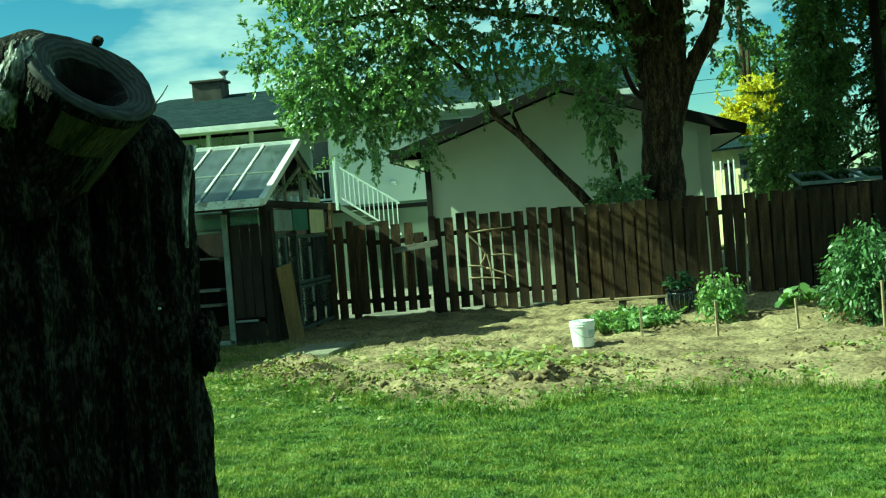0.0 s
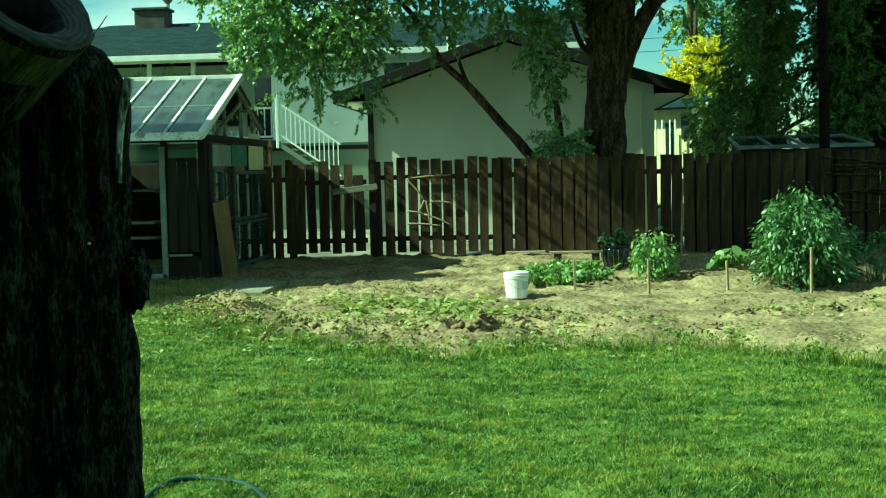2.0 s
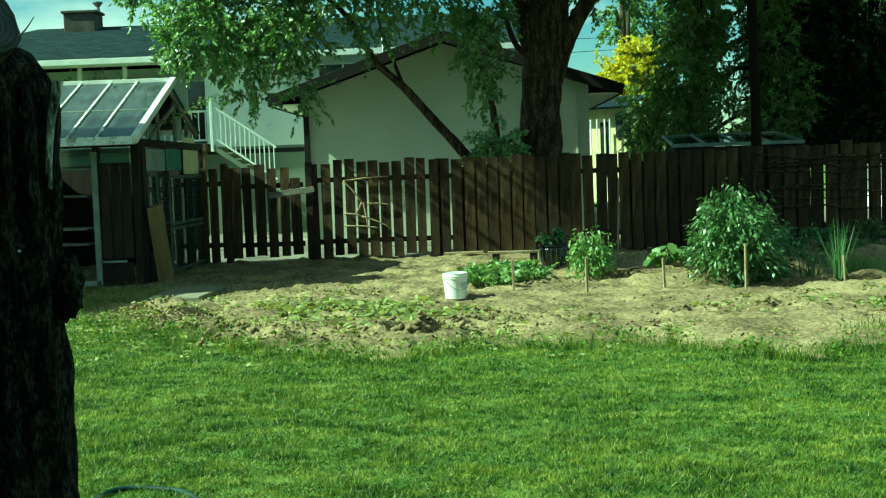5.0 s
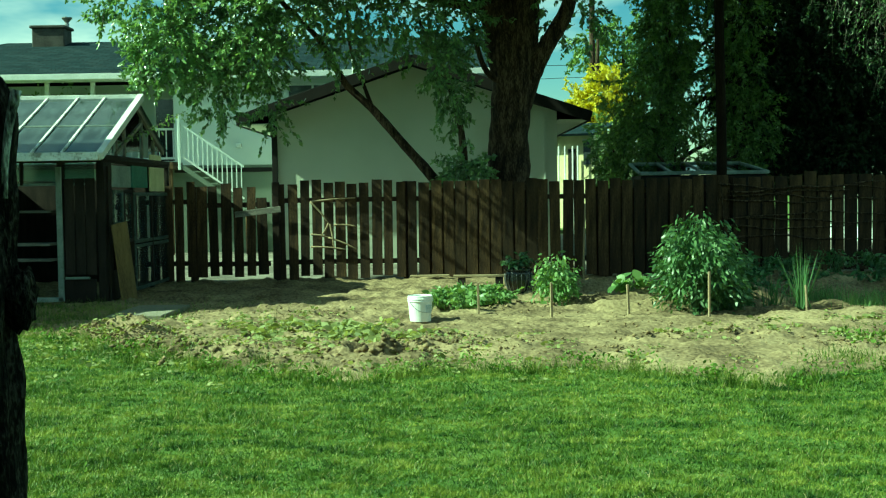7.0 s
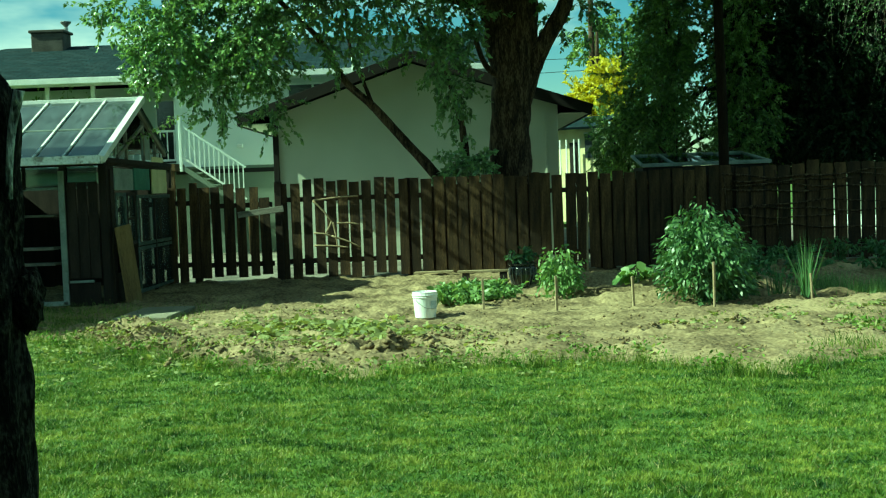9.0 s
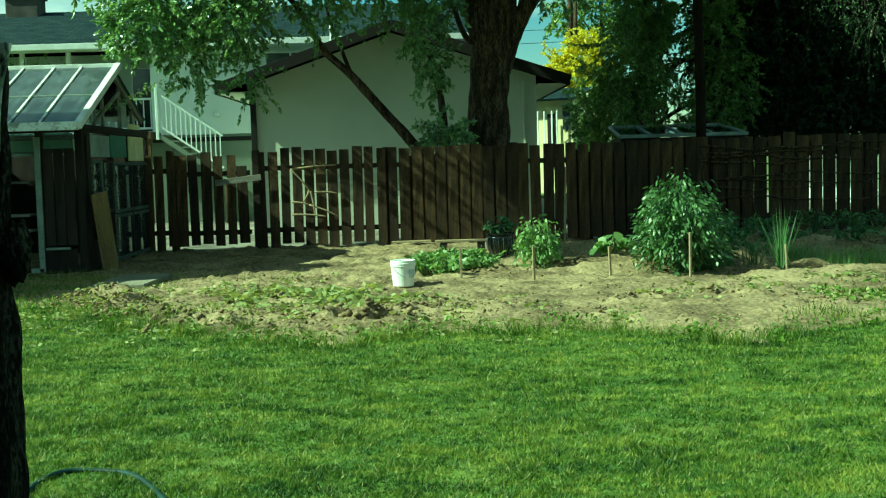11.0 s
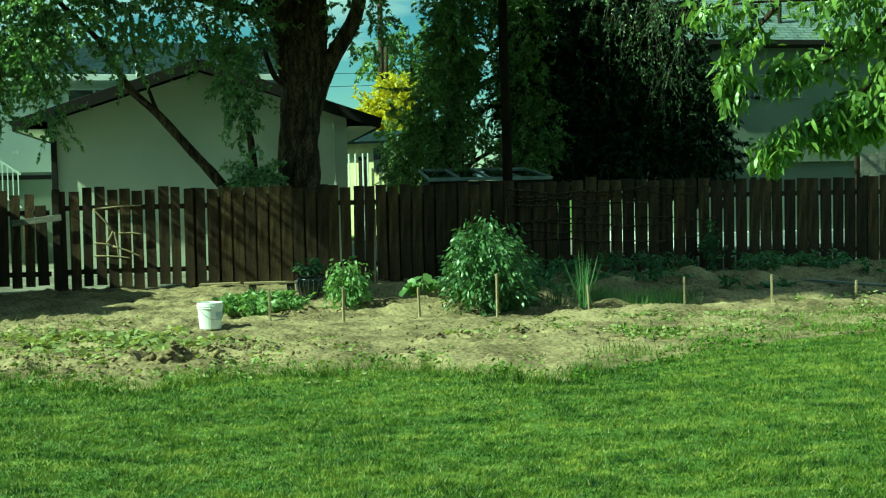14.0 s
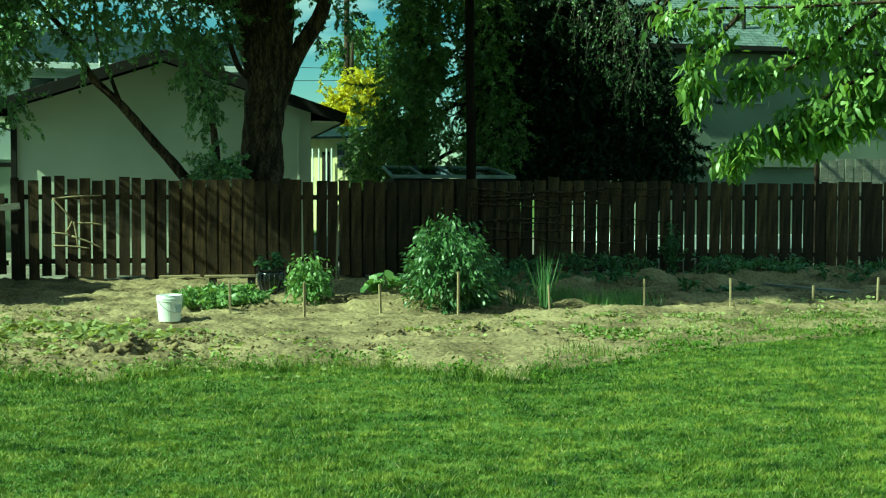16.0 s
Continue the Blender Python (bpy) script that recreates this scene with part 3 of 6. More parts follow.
def build_lane():
    """The gravelled yard behind the fence."""
    xs, ys = np.linspace(-9.5, 22, 96), np.linspace(22.35, 44.5, 32)
    X, Y = np.meshgrid(xs, ys)
    V = np.stack([X, Y, 0.02 + 0.012 * ripple(X, Y, 2.0)], -1).reshape(-1, 3)
    i = (np.arange(31)[:, None] * 96 + np.arange(95)[None]).ravel()
    F = np.stack([i, i + 1, i + 97, i + 96], 1)
    return tagged(place("pavement", raw("pavement", V, F, M_gravel, True)), "pale gravel yard behind the fence", "gravel", kind="structure")


build_lane()

# ---- plain unseen walls closing the garden behind the camera, added to block light ----
tagged(part("shade_wall_west", block(6.0, 8.0, 4.5, 0.02, (-7.2, -1.75, 2.25)), M_brick), "plain brown unseen wall added to shade the near end of the garden", "wall", kind="structure")

tagged(part("shade_wall_south", block(32.0, 1.0, 7.0, 0.02, (2.0, -5.6, 3.5)), M_brick), "plain brown unseen wall added behind the lawn to cut skylight", "wall", kind="structure")

def build_shade_gable():
    """Unseen gabled wall beside the greenhouse, shaped to shade the path to the gate."""
    line = [(13.4, 0), (13.4, 4.3), (15.0, 4.6), (15.4, 5.7), (16.2, 6.9), (16.75, 6.7), (16.95, 4.9), (20.0, 4.9), (21.5, 4.2), (21.5, 0)]
    n = len(line)
    V = [(x, y, z) for x in (-9.3, -12.3) for y, z in line]
    F = [list(range(n)), list(range(2 * n - 1, n - 1, -1))] + [[k, k + n, (k + 1) % n + n, (k + 1) % n] for k in range(n)]
    return tagged(place("wall_west_gable", raw("wall_west_gable", V, F, M_brick)), "plain brown unseen gabled wall beside the greenhouse, shaped to cast shade", "wall", kind="structure")


build_shade_gable()

# ---- board fence ----
FY = 22.0


def board_mesh(w, h, d, dog=0.0):
    bm = bmesh.new()
    x = w / 2
    outline = [(-x, 0), (x, 0), (x, h - dog), (x - dog, h), (-x + dog, h), (-x, h - dog)] if dog else [(-x, 0), (x, 0), (x, h), (-x, h)]
    lo = [bm.verts.new((a, -d / 2, b)) for a, b in outline]
    hi = [bm.verts.new((a, d / 2, b)) for a, b in outline]
    bm.faces.new(lo)
    bm.faces.new(hi[::-1])
    for k in range(len(lo)):
        j = (k + 1) % len(lo)
        bm.faces.new((lo[j], lo[k], hi[k], hi[j]))
    return bm


def build_fence(name, x0, x1, pitch, y, label, top=1.83, foot=0.07, rails=(0.38, 1.52), posts=2.4, tight=False, mat=M_fence):
    fence = tagged(empty(name, x0, y, 0), label, "fence", kind="structure")
    shapes = [solid("board", board_mesh(pitch * (1 - g), top - foot, 0.02), mat) for g in (0.05, 0.10, 0.13, 0.16, 0.20, 0.26, 0.33)]
    back = solid("back_board", board_mesh(pitch * 0.6, top - foot - 0.12, 0.018), mat)
    for k in range(round((x1 - x0) / pitch)):
        x = (k + 0.5) * pitch + rng.normal(0, 0.006)
        # closed stretches where a second row of boards covers the gaps
        shut = tight and (-0.45 < x0 + x < 1.6 or 2.75 < x0 + x)
        dz = rng.normal(0, 0.018) + 0.02 * math.sin(k * 0.21) + (0.05 if rng.uniform() < 0.08 else 0)
        shape = shapes[int(rng.integers(1, 3) if shut else rng.integers(3, 6) if x0 + x < 1.6 else rng.integers(1, 4) if x0 < 0 else rng.integers(1, 4))]
        place("board", shape, fence, pose(x, -0.035 - 0.006 * (k % 2), foot + dz, 0, rng.normal(0, 0.3), rng.normal(0, 0.8)))
        if shut:
            place("board", back, fence, pose((k + 1) * pitch, 0.058, foot - 0.02 + dz))
    for z in rails:
        bar("rail", (0, 0.02, z), (x1 - x0, 0.02, z), 0.04, 0.09, M_rail, fence)
    k = 0.0
    while k <= x1 - x0 + 0.01:
        part("post", block(0.09, 0.09, top + 0.02, 0.006, (0, 0, (top + 0.02) / 2)), M_rail, fence, m=pose(k, 0.085, 0))
        k += posts
    return fence


def build_gate():
    gate = tagged(empty("garden_gate", -4.54, FY - 0.02, 0), "closed brown board gate of uneven pickets in the fence", "gate")
    shapes = [solid("picket", board_mesh(w, h, 0.02), M_fence) for w, h in ((0.185, 1.68), (0.165, 1.66), (0.19, 1.69), (0.17, 1.65), (0.16, 1.64), (0.19, 1.42))]
    for k, shape in enumerate(shapes):
        place("picket", shape, gate, pose(0.105 + k * 0.226, 0, 0.14 + 0.02 * ((k * 7) % 3 - 1), 0, rng.normal(0, 0.7), 0))
    for z in (0.36, 1.45):
        bar("rail", (0.02, 0.035, z), (1.36, 0.035, z), 0.035, 0.09, M_rail, gate)
    return gate


build_gate()
gp = tagged(empty("gate_post", -3.06, FY - 0.03, 0), "dark brown square gate post", "post")
part("post", block(0.13, 0.12, 1.86, 0.01, (0, 0, 0.93)), M_rail, gp)
gp = tagged(empty("gate_post", -4.6, FY + 0.06, 0), "dark brown square gate post", "post")
part("post", block(0.13, 0.12, 1.8, 0.01, (0, 0, 0.9)), M_fence, gp)
lp = tagged(empty("latch_plank", -3.38, FY - 0.13, 1.32), "grey weathered plank nailed across the gate as a latch", "plank")
bar("plank", (-0.42, 0, -0.045), (0.42, 0, 0.045), 0.025, 0.11, M_grey_wood, lp)

# ---- greenhouse of old windows ----
def build_greenhouse():
    x0, x1, y0, y1 = -8.4, -5.13, 17.95, 22.2
    ym, eave, ridge = 19.7, 2.2, 3.24
    g = tagged(empty("greenhouse", 0, 0, 0), "homemade garden greenhouse of salvaged white windows and dark boards", "greenhouse", kind="thing")
    # posts and sills
    for x, y in ((x0, y0), (x1, y0), (x0, y1), (x1, y1), (-5.72, y0), (x1, ym), (x1, 20.9), (-7.2, y0)):
        part("post", block(0.10, 0.10, eave, 0.008, (x, y, eave / 2)), M_old_wood, g)
    for a, b in (((x0, y0, eave), (x1, y0, eave)), ((x1, y0, eave), (x1, y1, eave)), ((x0, y1, eave), (x1, y1, eave)), ((x0, y0, eave), (x0, y1, eave))):
        bar("top_plate", a, b, 0.09, 0.09, M_old_wood, g)
    # front: pale door frame post, sill, shelves seen through it
    part("door_frame", block(0.085, 0.05, 2.02, 0.006, (-5.73, y0 - 0.09, 1.08)), M_greypaint, g, "faded grey-green painted frame post")
    bar("door_sill", (-7.1, y0 - 0.09, 0.10), (-5.7, y0 - 0.09, 0.10), 0.05, 0.07, M_greypaint, g)
    part("base_panel", block(0.46, 0.03, 0.36, 0.004, (-5.44, y0 - 0.07, 0.22)), M_old_wood, g)
    bar("panel_sill", (-5.66, y0 - 0.10, 0.42), (-5.3, y0 - 0.10, 0.42), 0.06, 0.035, M_greypaint, g, "pale little sill")
    for k in range(3):
        part("board", block(0.145, 0.025, 1.45, 0.004, (-5.59 + 0.16 * k, y0 - 0.055, 1.19)), M_old_wood, g)
    for cx, w in ((-6.6, 1.6), (-5.44, 0.46)):
        part("window_pane", block(w, 0.012, 0.30, 0, (cx, y0 - 0.03, 1.99)), M_glass, g)
        bar("window_bar", (cx - w / 2, y0 - 0.035, 1.83), (cx + w / 2, y0 - 0.035, 1.83), 0.035, 0.04, M_greypaint, g)
    for x in (-6.3, -7.05):
        part("window_bar", block(0.05, 0.04, 0.34, 0.004, (x, y0 - 0.035, 1.99)), M_old_wood, g)
    for z, d in ((0.92, 0.5), (0.68, 0.4), (1.42, 0.3)):
        bar("shelf", (-8.2, y0 + 0.35, z), (-5.95, y0 + 0.35, z), d, 0.035, M_grey_wood, g)
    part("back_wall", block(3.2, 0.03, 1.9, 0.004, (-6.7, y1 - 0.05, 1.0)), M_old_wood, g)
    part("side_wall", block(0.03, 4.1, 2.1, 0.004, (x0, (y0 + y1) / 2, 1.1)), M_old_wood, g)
    # side wall towards the garden: a patchwork of sashes and boards
    def side(name, ya, yb, za, zb, mat, off=0.0, label="", thick=0.025):
        return part(name, block(thick, abs(yb - ya), zb - za, 0.004, (x1 + 0.055 + off, (ya + yb) / 2, (za + zb) / 2)), mat, g, label)

    def sash(ya, yb, za, zb, mat, bars=0):
        w = 0.055
        side("sash_rail", ya, yb, zb - w, zb, mat, 0.012)
        side("sash_rail", ya, yb, za, za + w, mat, 0.012)
        side("sash_stile", ya, ya + w, za + w, zb - w, mat, 0.012)
        side("sash_stile", yb - w, yb, za + w, zb - w, mat, 0.012)
        for k in range(bars):
            z = za + (zb - za) * (k + 1) / (bars + 1)
            side("sash_bar", ya + w, yb - w, z - 0.02, z + 0.02, mat, 0.01)
        side("pane", ya + w, yb - w, za + w, zb - w, M_glass, 0, "old wavy glass pane", 0.008)

    side("corner_board", y0 - 0.05, y0 + 0.36, 0.02, 2.15, M_old_wood)
    side("board", 18.02, 18.16, 0.05, 2.1, M_old_wood, 0.03)
    side("white_panel", 18.36, 19.45, 1.78, 2.12, M_greypaint, 0, "dull grey-white panel under the gable")
    side("green_panel", 19.55, 20.55, 1.78, 2.14, M_greenboard, 0, "dark green painted panel")
    side("cream_panel", 20.7, 21.75, 1.72, 2.14, M_yellow, 0.01, "cream yellow painted panel")
    side("cream_panel", 20.75, 21.55, 2.22, 2.36, M_yellow, 0.01, "cream yellow painted strip")
    sash(18.36, 18.95, 1.18, 1.74, M_sash)
    sash(18.98, 19.5, 0.9, 1.74, M_old_wood, 1)
    sash(19.62, 22.05, 0.86, 1.70, M_sash, 0)
    sash(19.62, 22.05, 0.08, 0.84, M_sash, 0)
    side("mullion", 20.75, 20.83, 0.14, 1.64, M_old_wood, 0.015)
    side("board", 18.2, 19.55, 0.05, 0.5, M_old_wood)
    side("light_strip", 21.2, 21.32, 0.98, 1.5, M_yellow, -0.02, "pale strip behind the glass")
    # gable
    bar("gable_beam", (x1 + 0.05, y0, eave + 0.03), (x1 + 0.05, y1, eave + 0.03), 0.06, 0.08, M_old_wood, g)
    for y, z in ((18.7, 2.62), (19.2, 2.9), (20.3, 2.95), (21.1, 2.6)):
        part("stud", block(0.05, 0.06, z - eave, 0.004, (x1 + 0.04, y, (z + eave) / 2)), M_grey_wood, g)
    bar("rafter", (x1 + 0.06, 21.75, 2.42), (x1 + 0.06, ym, ridge - 0.02), 0.05, 0.09, M_grey_wood, g)
    bar("gable_brace", (x1 + 0.06, 18.6, eave + 0.1), (x1 + 0.06, 20.2, 2.85), 0.04, 0.06, M_grey_wood, g)
    side("gable_panel", 18.55, 19.1, 2.3, 2.52, M_greypaint, -0.02)
    side("gable_panel", 20.25, 20.75, 2.3, 2.72, M_greypaint, -0.02)
    # glazed roof slope in white frames
    def roof(y, x):
        t = (y - (y0 - 0.75)) / (ym - (y0 - 0.75))
        return (x, y, 2.22 + t * (ridge + 0.03 - 2.22))

    ya = y0 - 0.75
    xr = x1 + 0.21
    bar("eave_board", roof(ya, x0 - 0.2), roof(ya, xr), 0.16, 0.12, M_flaky, g, "flaking white eave board")
    bar("ridge_board", roof(ym, x0 - 0.2), roof(ym, xr), 0.12, 0.07, M_white, g)
    bar("rake_board", roof(ya, xr), roof(ym, xr), 0.10, 0.10, M_white, g)
    for off in (0.58, 1.02, 1.52, 2.0, 2.5, 3.0):
        bar("glazing_bar", roof(ya, xr - off), roof(ym, xr - off), 0.04, 0.05, M_flaky, g)
    bar("glazing_rail", roof((ya + ym) / 2 - 0.05, x0), roof((ya + ym) / 2 - 0.05, xr), 0.022, 0.03, M_greypaint, g)
    for k in range(6):
        xa, xb = xr - (0.05, 0.60, 1.04, 1.54, 2.02, 2.52)[k], xr - (0.56, 1.0, 1.5, 1.98, 2.48, 3.46)[k]
        V = [roof(ya, xb), roof(ya, xa), roof(ym, xa), roof(ym, xb)]
        V += [(v[0], v[1], v[2] - 0.008) for v in V]
        place("roof_pane", raw("roof_pane", V, [[0, 1, 2, 3], [7, 6, 5, 4], [0, 4, 5, 1], [1, 5, 6, 2], [2, 6, 7, 3], [3, 7, 4, 0]], M_roof_glass), g, None, "roof glass with dust and painted blotchy reflections")
    V = [(x0 - 0.2, ym, ridge + 0.03), (xr - 0.08, ym, ridge + 0.03), (xr - 0.08, 21.8, 2.46), (x0 - 0.2, 21.8, 2.46)]
    V += [(v[0], v[1], v[2] - 0.02) for v in V]
    place("back_roof", raw("back_roof", V, [[0, 1, 2, 3], [7, 6, 5, 4], [0, 4, 5, 1], [1, 5, 6, 2], [2, 6, 7, 3], [3, 7, 4, 0]], M_glass), g)
    return g


build_greenhouse()
vine = tagged(empty("climbing_vine"), "thin yellow-green leafy vine growing out of the greenhouse gable", "vine")
line = [(-5.2, 18.8, 2.42), (-4.77, 18.8, 2.61), (-4.41, 18.8, 2.76), (-4.0, 18.8, 2.96)]
tube("stem", line, 0.008, 0.004, M_twig, vine, sides=5)
pts = np.array([tuple(p) for p in smooth_line(line, 22)])
at = pts[rng.integers(0, len(pts), 110)] + rng.normal(0, 0.035, (110, 3))
place("foliage", raw("foliage", *curled_arrays(at, rng.normal(0, 0.7, (110, 3)) + np.array([0.2, 0, -0.3]), rng.uniform(0.04, 0.08, 110), 0.03, 0.3), M_veg_leaf), vine)
pb = tagged(empty("plywood_sheet", 0, 0, 0), "yellowed plywood offcut leaning on the greenhouse", "board")
part("sheet", block(0.34, 0.02, 1.22, 0.004, (0, 0, 0.61)), M_ply, pb, m=Matrix.Translation((-4.80, 18.2, 0.03)) @ pose(0, 0, 0, 0, -9, 62))
sl = tagged(empty("path_slab", -4.02, 16.28, 0.04), "pale concrete slab lying in the soil", "slab", kind="thing")
part("slab", block(0.74, 1.5, 0.07, 0.012), M_concrete, sl, m=pose(0, 0, 0, 0, 0, -2))

# ---- neighbour's garage ----
def roof_slab(name, a, b, c, d, mat, parent, thick=0.08):
    """A roof face a-b (eave) to c-d (ridge) with thickness, and its courses laid out in metres."""
    P = [Vector(v) for v in (a, b, c, d)]
    nrm = (P[1] - P[0]).cross(P[3] - P[0]).normalized()
    V = P + [p - nrm * thick for p in P]
    data = raw(name, V, [[0, 1, 2, 3], [7, 6, 5, 4], [0, 4, 5, 1], [1, 5, 6, 2], [2, 6, 7, 3], [3, 7, 4, 0]], mat)
    uv = data.uv_layers.new(name="uv")
    ex = (P[1] - P[0]).normalized()
    ey = nrm.cross(ex)
    for loop in data.loops:
        q = Vector(V[loop.vertex_index]) - P[0]
        uv.data[loop.index].uv = (q.dot(ex), q.dot(ey))
    return place(name, data, parent)


def gable_wall(x0, x1, xm, z1, zm, y, thick):
    bm = bmesh.new()
    pts = [(x0, 0), (x1, 0), (x1, z1), (xm, zm), (x0, z1)]
    lo = [bm.verts.new((a, y, b)) for a, b in pts]
    hi = [bm.verts.new((a, y + thick, b)) for a, b in pts]
    bm.faces.new(lo)
    bm.faces.new(hi[::-1])
    for k in range(5):
        j = (k + 1) % 5
        bm.faces.new((lo[j], lo[k], hi[k], hi[j]))
    return bm


def build_garage():
    g = tagged(empty("garage"), "cream stucco garage with a low dark-edged gable roof", "garage")
    x0, x1, xm, y0, y1 = -3.74, 2.62, -0.62, 27.0, 34.0
    part("gable_wall", gable_wall(x0, x1, xm, 3.42, 4.46, y0, 0.2), M_stucco, g)
    part("gable_wall", gable_wall(x0, x1, xm, 3.42, 4.46, y1, 0.2), M_stucco, g)
    for x in (x0 + 0.1, x1 - 0.1):
        part("side_wall", block(0.2, y1 - y0 - 0.2, 3.4, 0, (x, (y0 + y1) / 2 + 0.1, 1.7)), M_stucco, g)
    ya, yb = y0 - 0.55, y1 + 0.4
    zr, ze, xl, xr = 4.68, 3.36, -4.5, 3.3
    roof_slab("roof_slope", (xl, yb, ze), (xl, ya, ze), (xm, ya, zr), (xm, yb, zr), M_roof, g)
    roof_slab("roof_slope", (xr, ya, ze), (xr, yb, ze), (xm, yb, zr), (xm, ya, zr), M_roof, g)
    bar("barge_board", (xl - 0.03, ya - 0.02, ze - 0.10), (xm, ya - 0.02, zr - 0.10), 0.04, 0.24, M_trim, g, "dark brown barge board")
    bar("barge_board", (xr + 0.03, ya - 0.02, ze - 0.10), (xm, ya - 0.02, zr - 0.10), 0.04, 0.24, M_trim, g, "dark brown barge board")
    for x in (xl - 0.01, xr + 0.01):
        bar("fascia", (x, ya, ze - 0.10), (x, yb, ze - 0.10), 0.03, 0.2, M_trim, g)
    for xa, xb in ((xl + 0.02, x0), (x1, xr - 0.02)):
        part("soffit", block(xb - xa, yb - ya - 0.1, 0.02, 0, ((xa + xb) / 2, (ya + yb) / 2, ze - 0.16)), M_stucco, g)
    part("corner_trim", block(0.12, 0.10, 3.35, 0.005, (x0 - 0.02, y0 - 0.03, 1.68)), M_trim, g, "dark corner post")
    part("corner_trim", block(0.05, 0.05, 3.3, 0.004, (x1 - 0.28, y0 - 0.02, 1.65)), M_stucco, g)
    tube("vent_pipe", [(-2.05, 28.6, 3.9), (-2.05, 28.6, 4.9)], 0.055, 0.055, M_white, g, "white vent pipe")
    return g


build_garage()

# ---- neighbour's house behind, with balcony and outside stair ----
def build_house():
    h = tagged(empty("house"), "two-storey pale house with grey shingle roof, balcony and outside stair", "house")
    y0, y1 = 34.0, 43.0
    part("lower_wall", block(19.0, 9.0, 2.5, 0.01, (-7.5, 38.5, 1.25)), M_grey_siding, h)
    part("upper_wall", block(9.6, 9.0, 2.5, 0.01, (-2.8, 38.5, 3.75)), M_siding, h)
    part("upper_wall", block(9.4, 7.0, 2.5, 0.01, (-12.3, 39.5, 3.75)), M_siding, h)
    part("balcony_floor", block(9.4, 2.3, 0.16, 0.01, (-12.3, 35.0, 2.53)), M_greypaint, h)
    bar("belt_trim", (-7.6, y0 - 0.03, 2.36), (2.0, y0 - 0.03, 2.36), 0.04, 0.12, M_trim, h)
    # roof: eave towards the garden, hipped at its far end
    xa, xb, ya, yr, ze, zr = -17.4, 2.2, 33.4, 38.5, 5.06, 6.62
    roof_slab("roof_slope", (xa, ya, ze), (xb, ya, ze), (xb, yr, zr), (-13.9, yr, zr), M_roof, h)
    roof_slab("roof_slope", (xb, 43.6, ze), (xa, 43.6, ze), (-13.9, yr, zr), (xb, yr, zr), M_roof, h)
    V = [(xa, 43.6, ze), (xa, ya, ze), (-13.9, yr, zr), (xa, 43.6, ze - 0.08), (xa, ya, ze - 0.08), (-13.9, yr, zr - 0.08)]
    place("roof_hip", raw("roof_hip", V, [[0, 1, 2], [5, 4, 3], [0, 3, 4, 1], [1, 4, 5, 2], [2, 5, 3, 0]], M_roof), h)
    bar("gutter", (xa, ya - 0.05, ze - 0.06), (xb, ya - 0.05, ze - 0.06), 0.12, 0.16, M_white, h, "white eave gutter")
    part("soffit", block(xb - xa, 0.6, 0.03, 0, ((xa + xb) / 2, ya + 0.3, ze - 0.14)), M_white, h)
    part("chimney", block(1.02, 0.8, 1.1, 0.03, (-12.34, 38.2, 6.45)), M_brick, h, "dark masonry chimney")
    part("chimney_cap", block(1.14, 0.92, 0.09, 0.02, (-12.34, 38.2, 7.03)), M_brick, h)
    part("flue_cap", lathe([(0.07, 0), (0.07, 0.18), (0.05, 0.2), (0.17, 0.34), (0.17, 0.37)], 12), M_metal, h, m=pose(-11.85, 38.2, 7.0))
    tube("roof_vent", [(-9.2, 36.3, 5.9), (-9.2, 36.3, 6.35)], 0.07, 0.07, M_metal, h)
    for x in (-13.9, -11.2, -9.9, -7.5):
        part("balcony_post", block(0.12, 0.12, 2.4, 0.01, (x, y0 + 0.12, 3.8)), M_white, h)
    # balcony door and windows
    def opening(name, x0, x1, z0, z1, y, mat=M_dark):
        w = part(name, block(x1 - x0, 0.05, z1 - z0, 0, ((x0 + x1) / 2, y - 0.012, (z0 + z1) / 2)), mat, h)
        t = 0.06
        for xa_, xb_, za_, zb_ in ((x0 - t, x1 + t, z1, z1 + t), (x0 - t, x1 + t, z0 - t, z0), (x0 - t, x0, z0, z1), (x1, x1 + t, z0, z1)):
            part("frame", block(xb_ - xa_, 0.07, zb_ - za_, 0.005, ((xa_ + xb_) / 2, y - 0.03, (za_ + zb_) / 2)), M_white, w)
        return w

    opening("door", -8.55, -7.85, 2.7, 4.55, 36.0)
    opening("window", -11.0, -9.9, 3.7, 4.65, 36.0)
    opening("window", -13.2, -12.2, 3.7, 4.65, 36.0)
    opening("window", -4.3, -3.2, 4.05, 4.72, y0)
    part("mullion", block(0.06, 0.06, 0.66, 0.004, (-3.62, y0 - 0.05, 4.385)), M_white, h)
    opening("window", -13.0, -11.8, 0.9, 1.9, y0)
    part("wall_lamp", block(0.16, 0.12, 0.12, 0.02, (-5.75, y0 - 0.07, 3.05)), M_white, h)
    # balcony rail
    for z in (2.72, 3.55):
        bar("balcony_rail", (-16.8, y0 + 0.12, z), (-7.5, y0 + 0.12, z), 0.05, 0.06, M_white, h)
    shape = solid("baluster", block(0.03, 0.03, 0.8, 0.003), M_white)
    for k in range(46):
        place("baluster", shape, h, pose(-7.65 - 0.2 * k, y0 + 0.12, 3.14))
    # stair down towards the garage
    sx0, sz0, sx1, sz1, ys = -7.12, 2.55, -5.42, 1.36, 33.2
    for y in (ys - 0.5, ys + 0.45):
        bar("stringer", (sx0, y, sz0 - 0.1), (sx1, y, sz1 - 0.1), 0.05, 0.12, M_grey_siding, h)
    for k in range(7):
        t = (k + 0.5) / 7
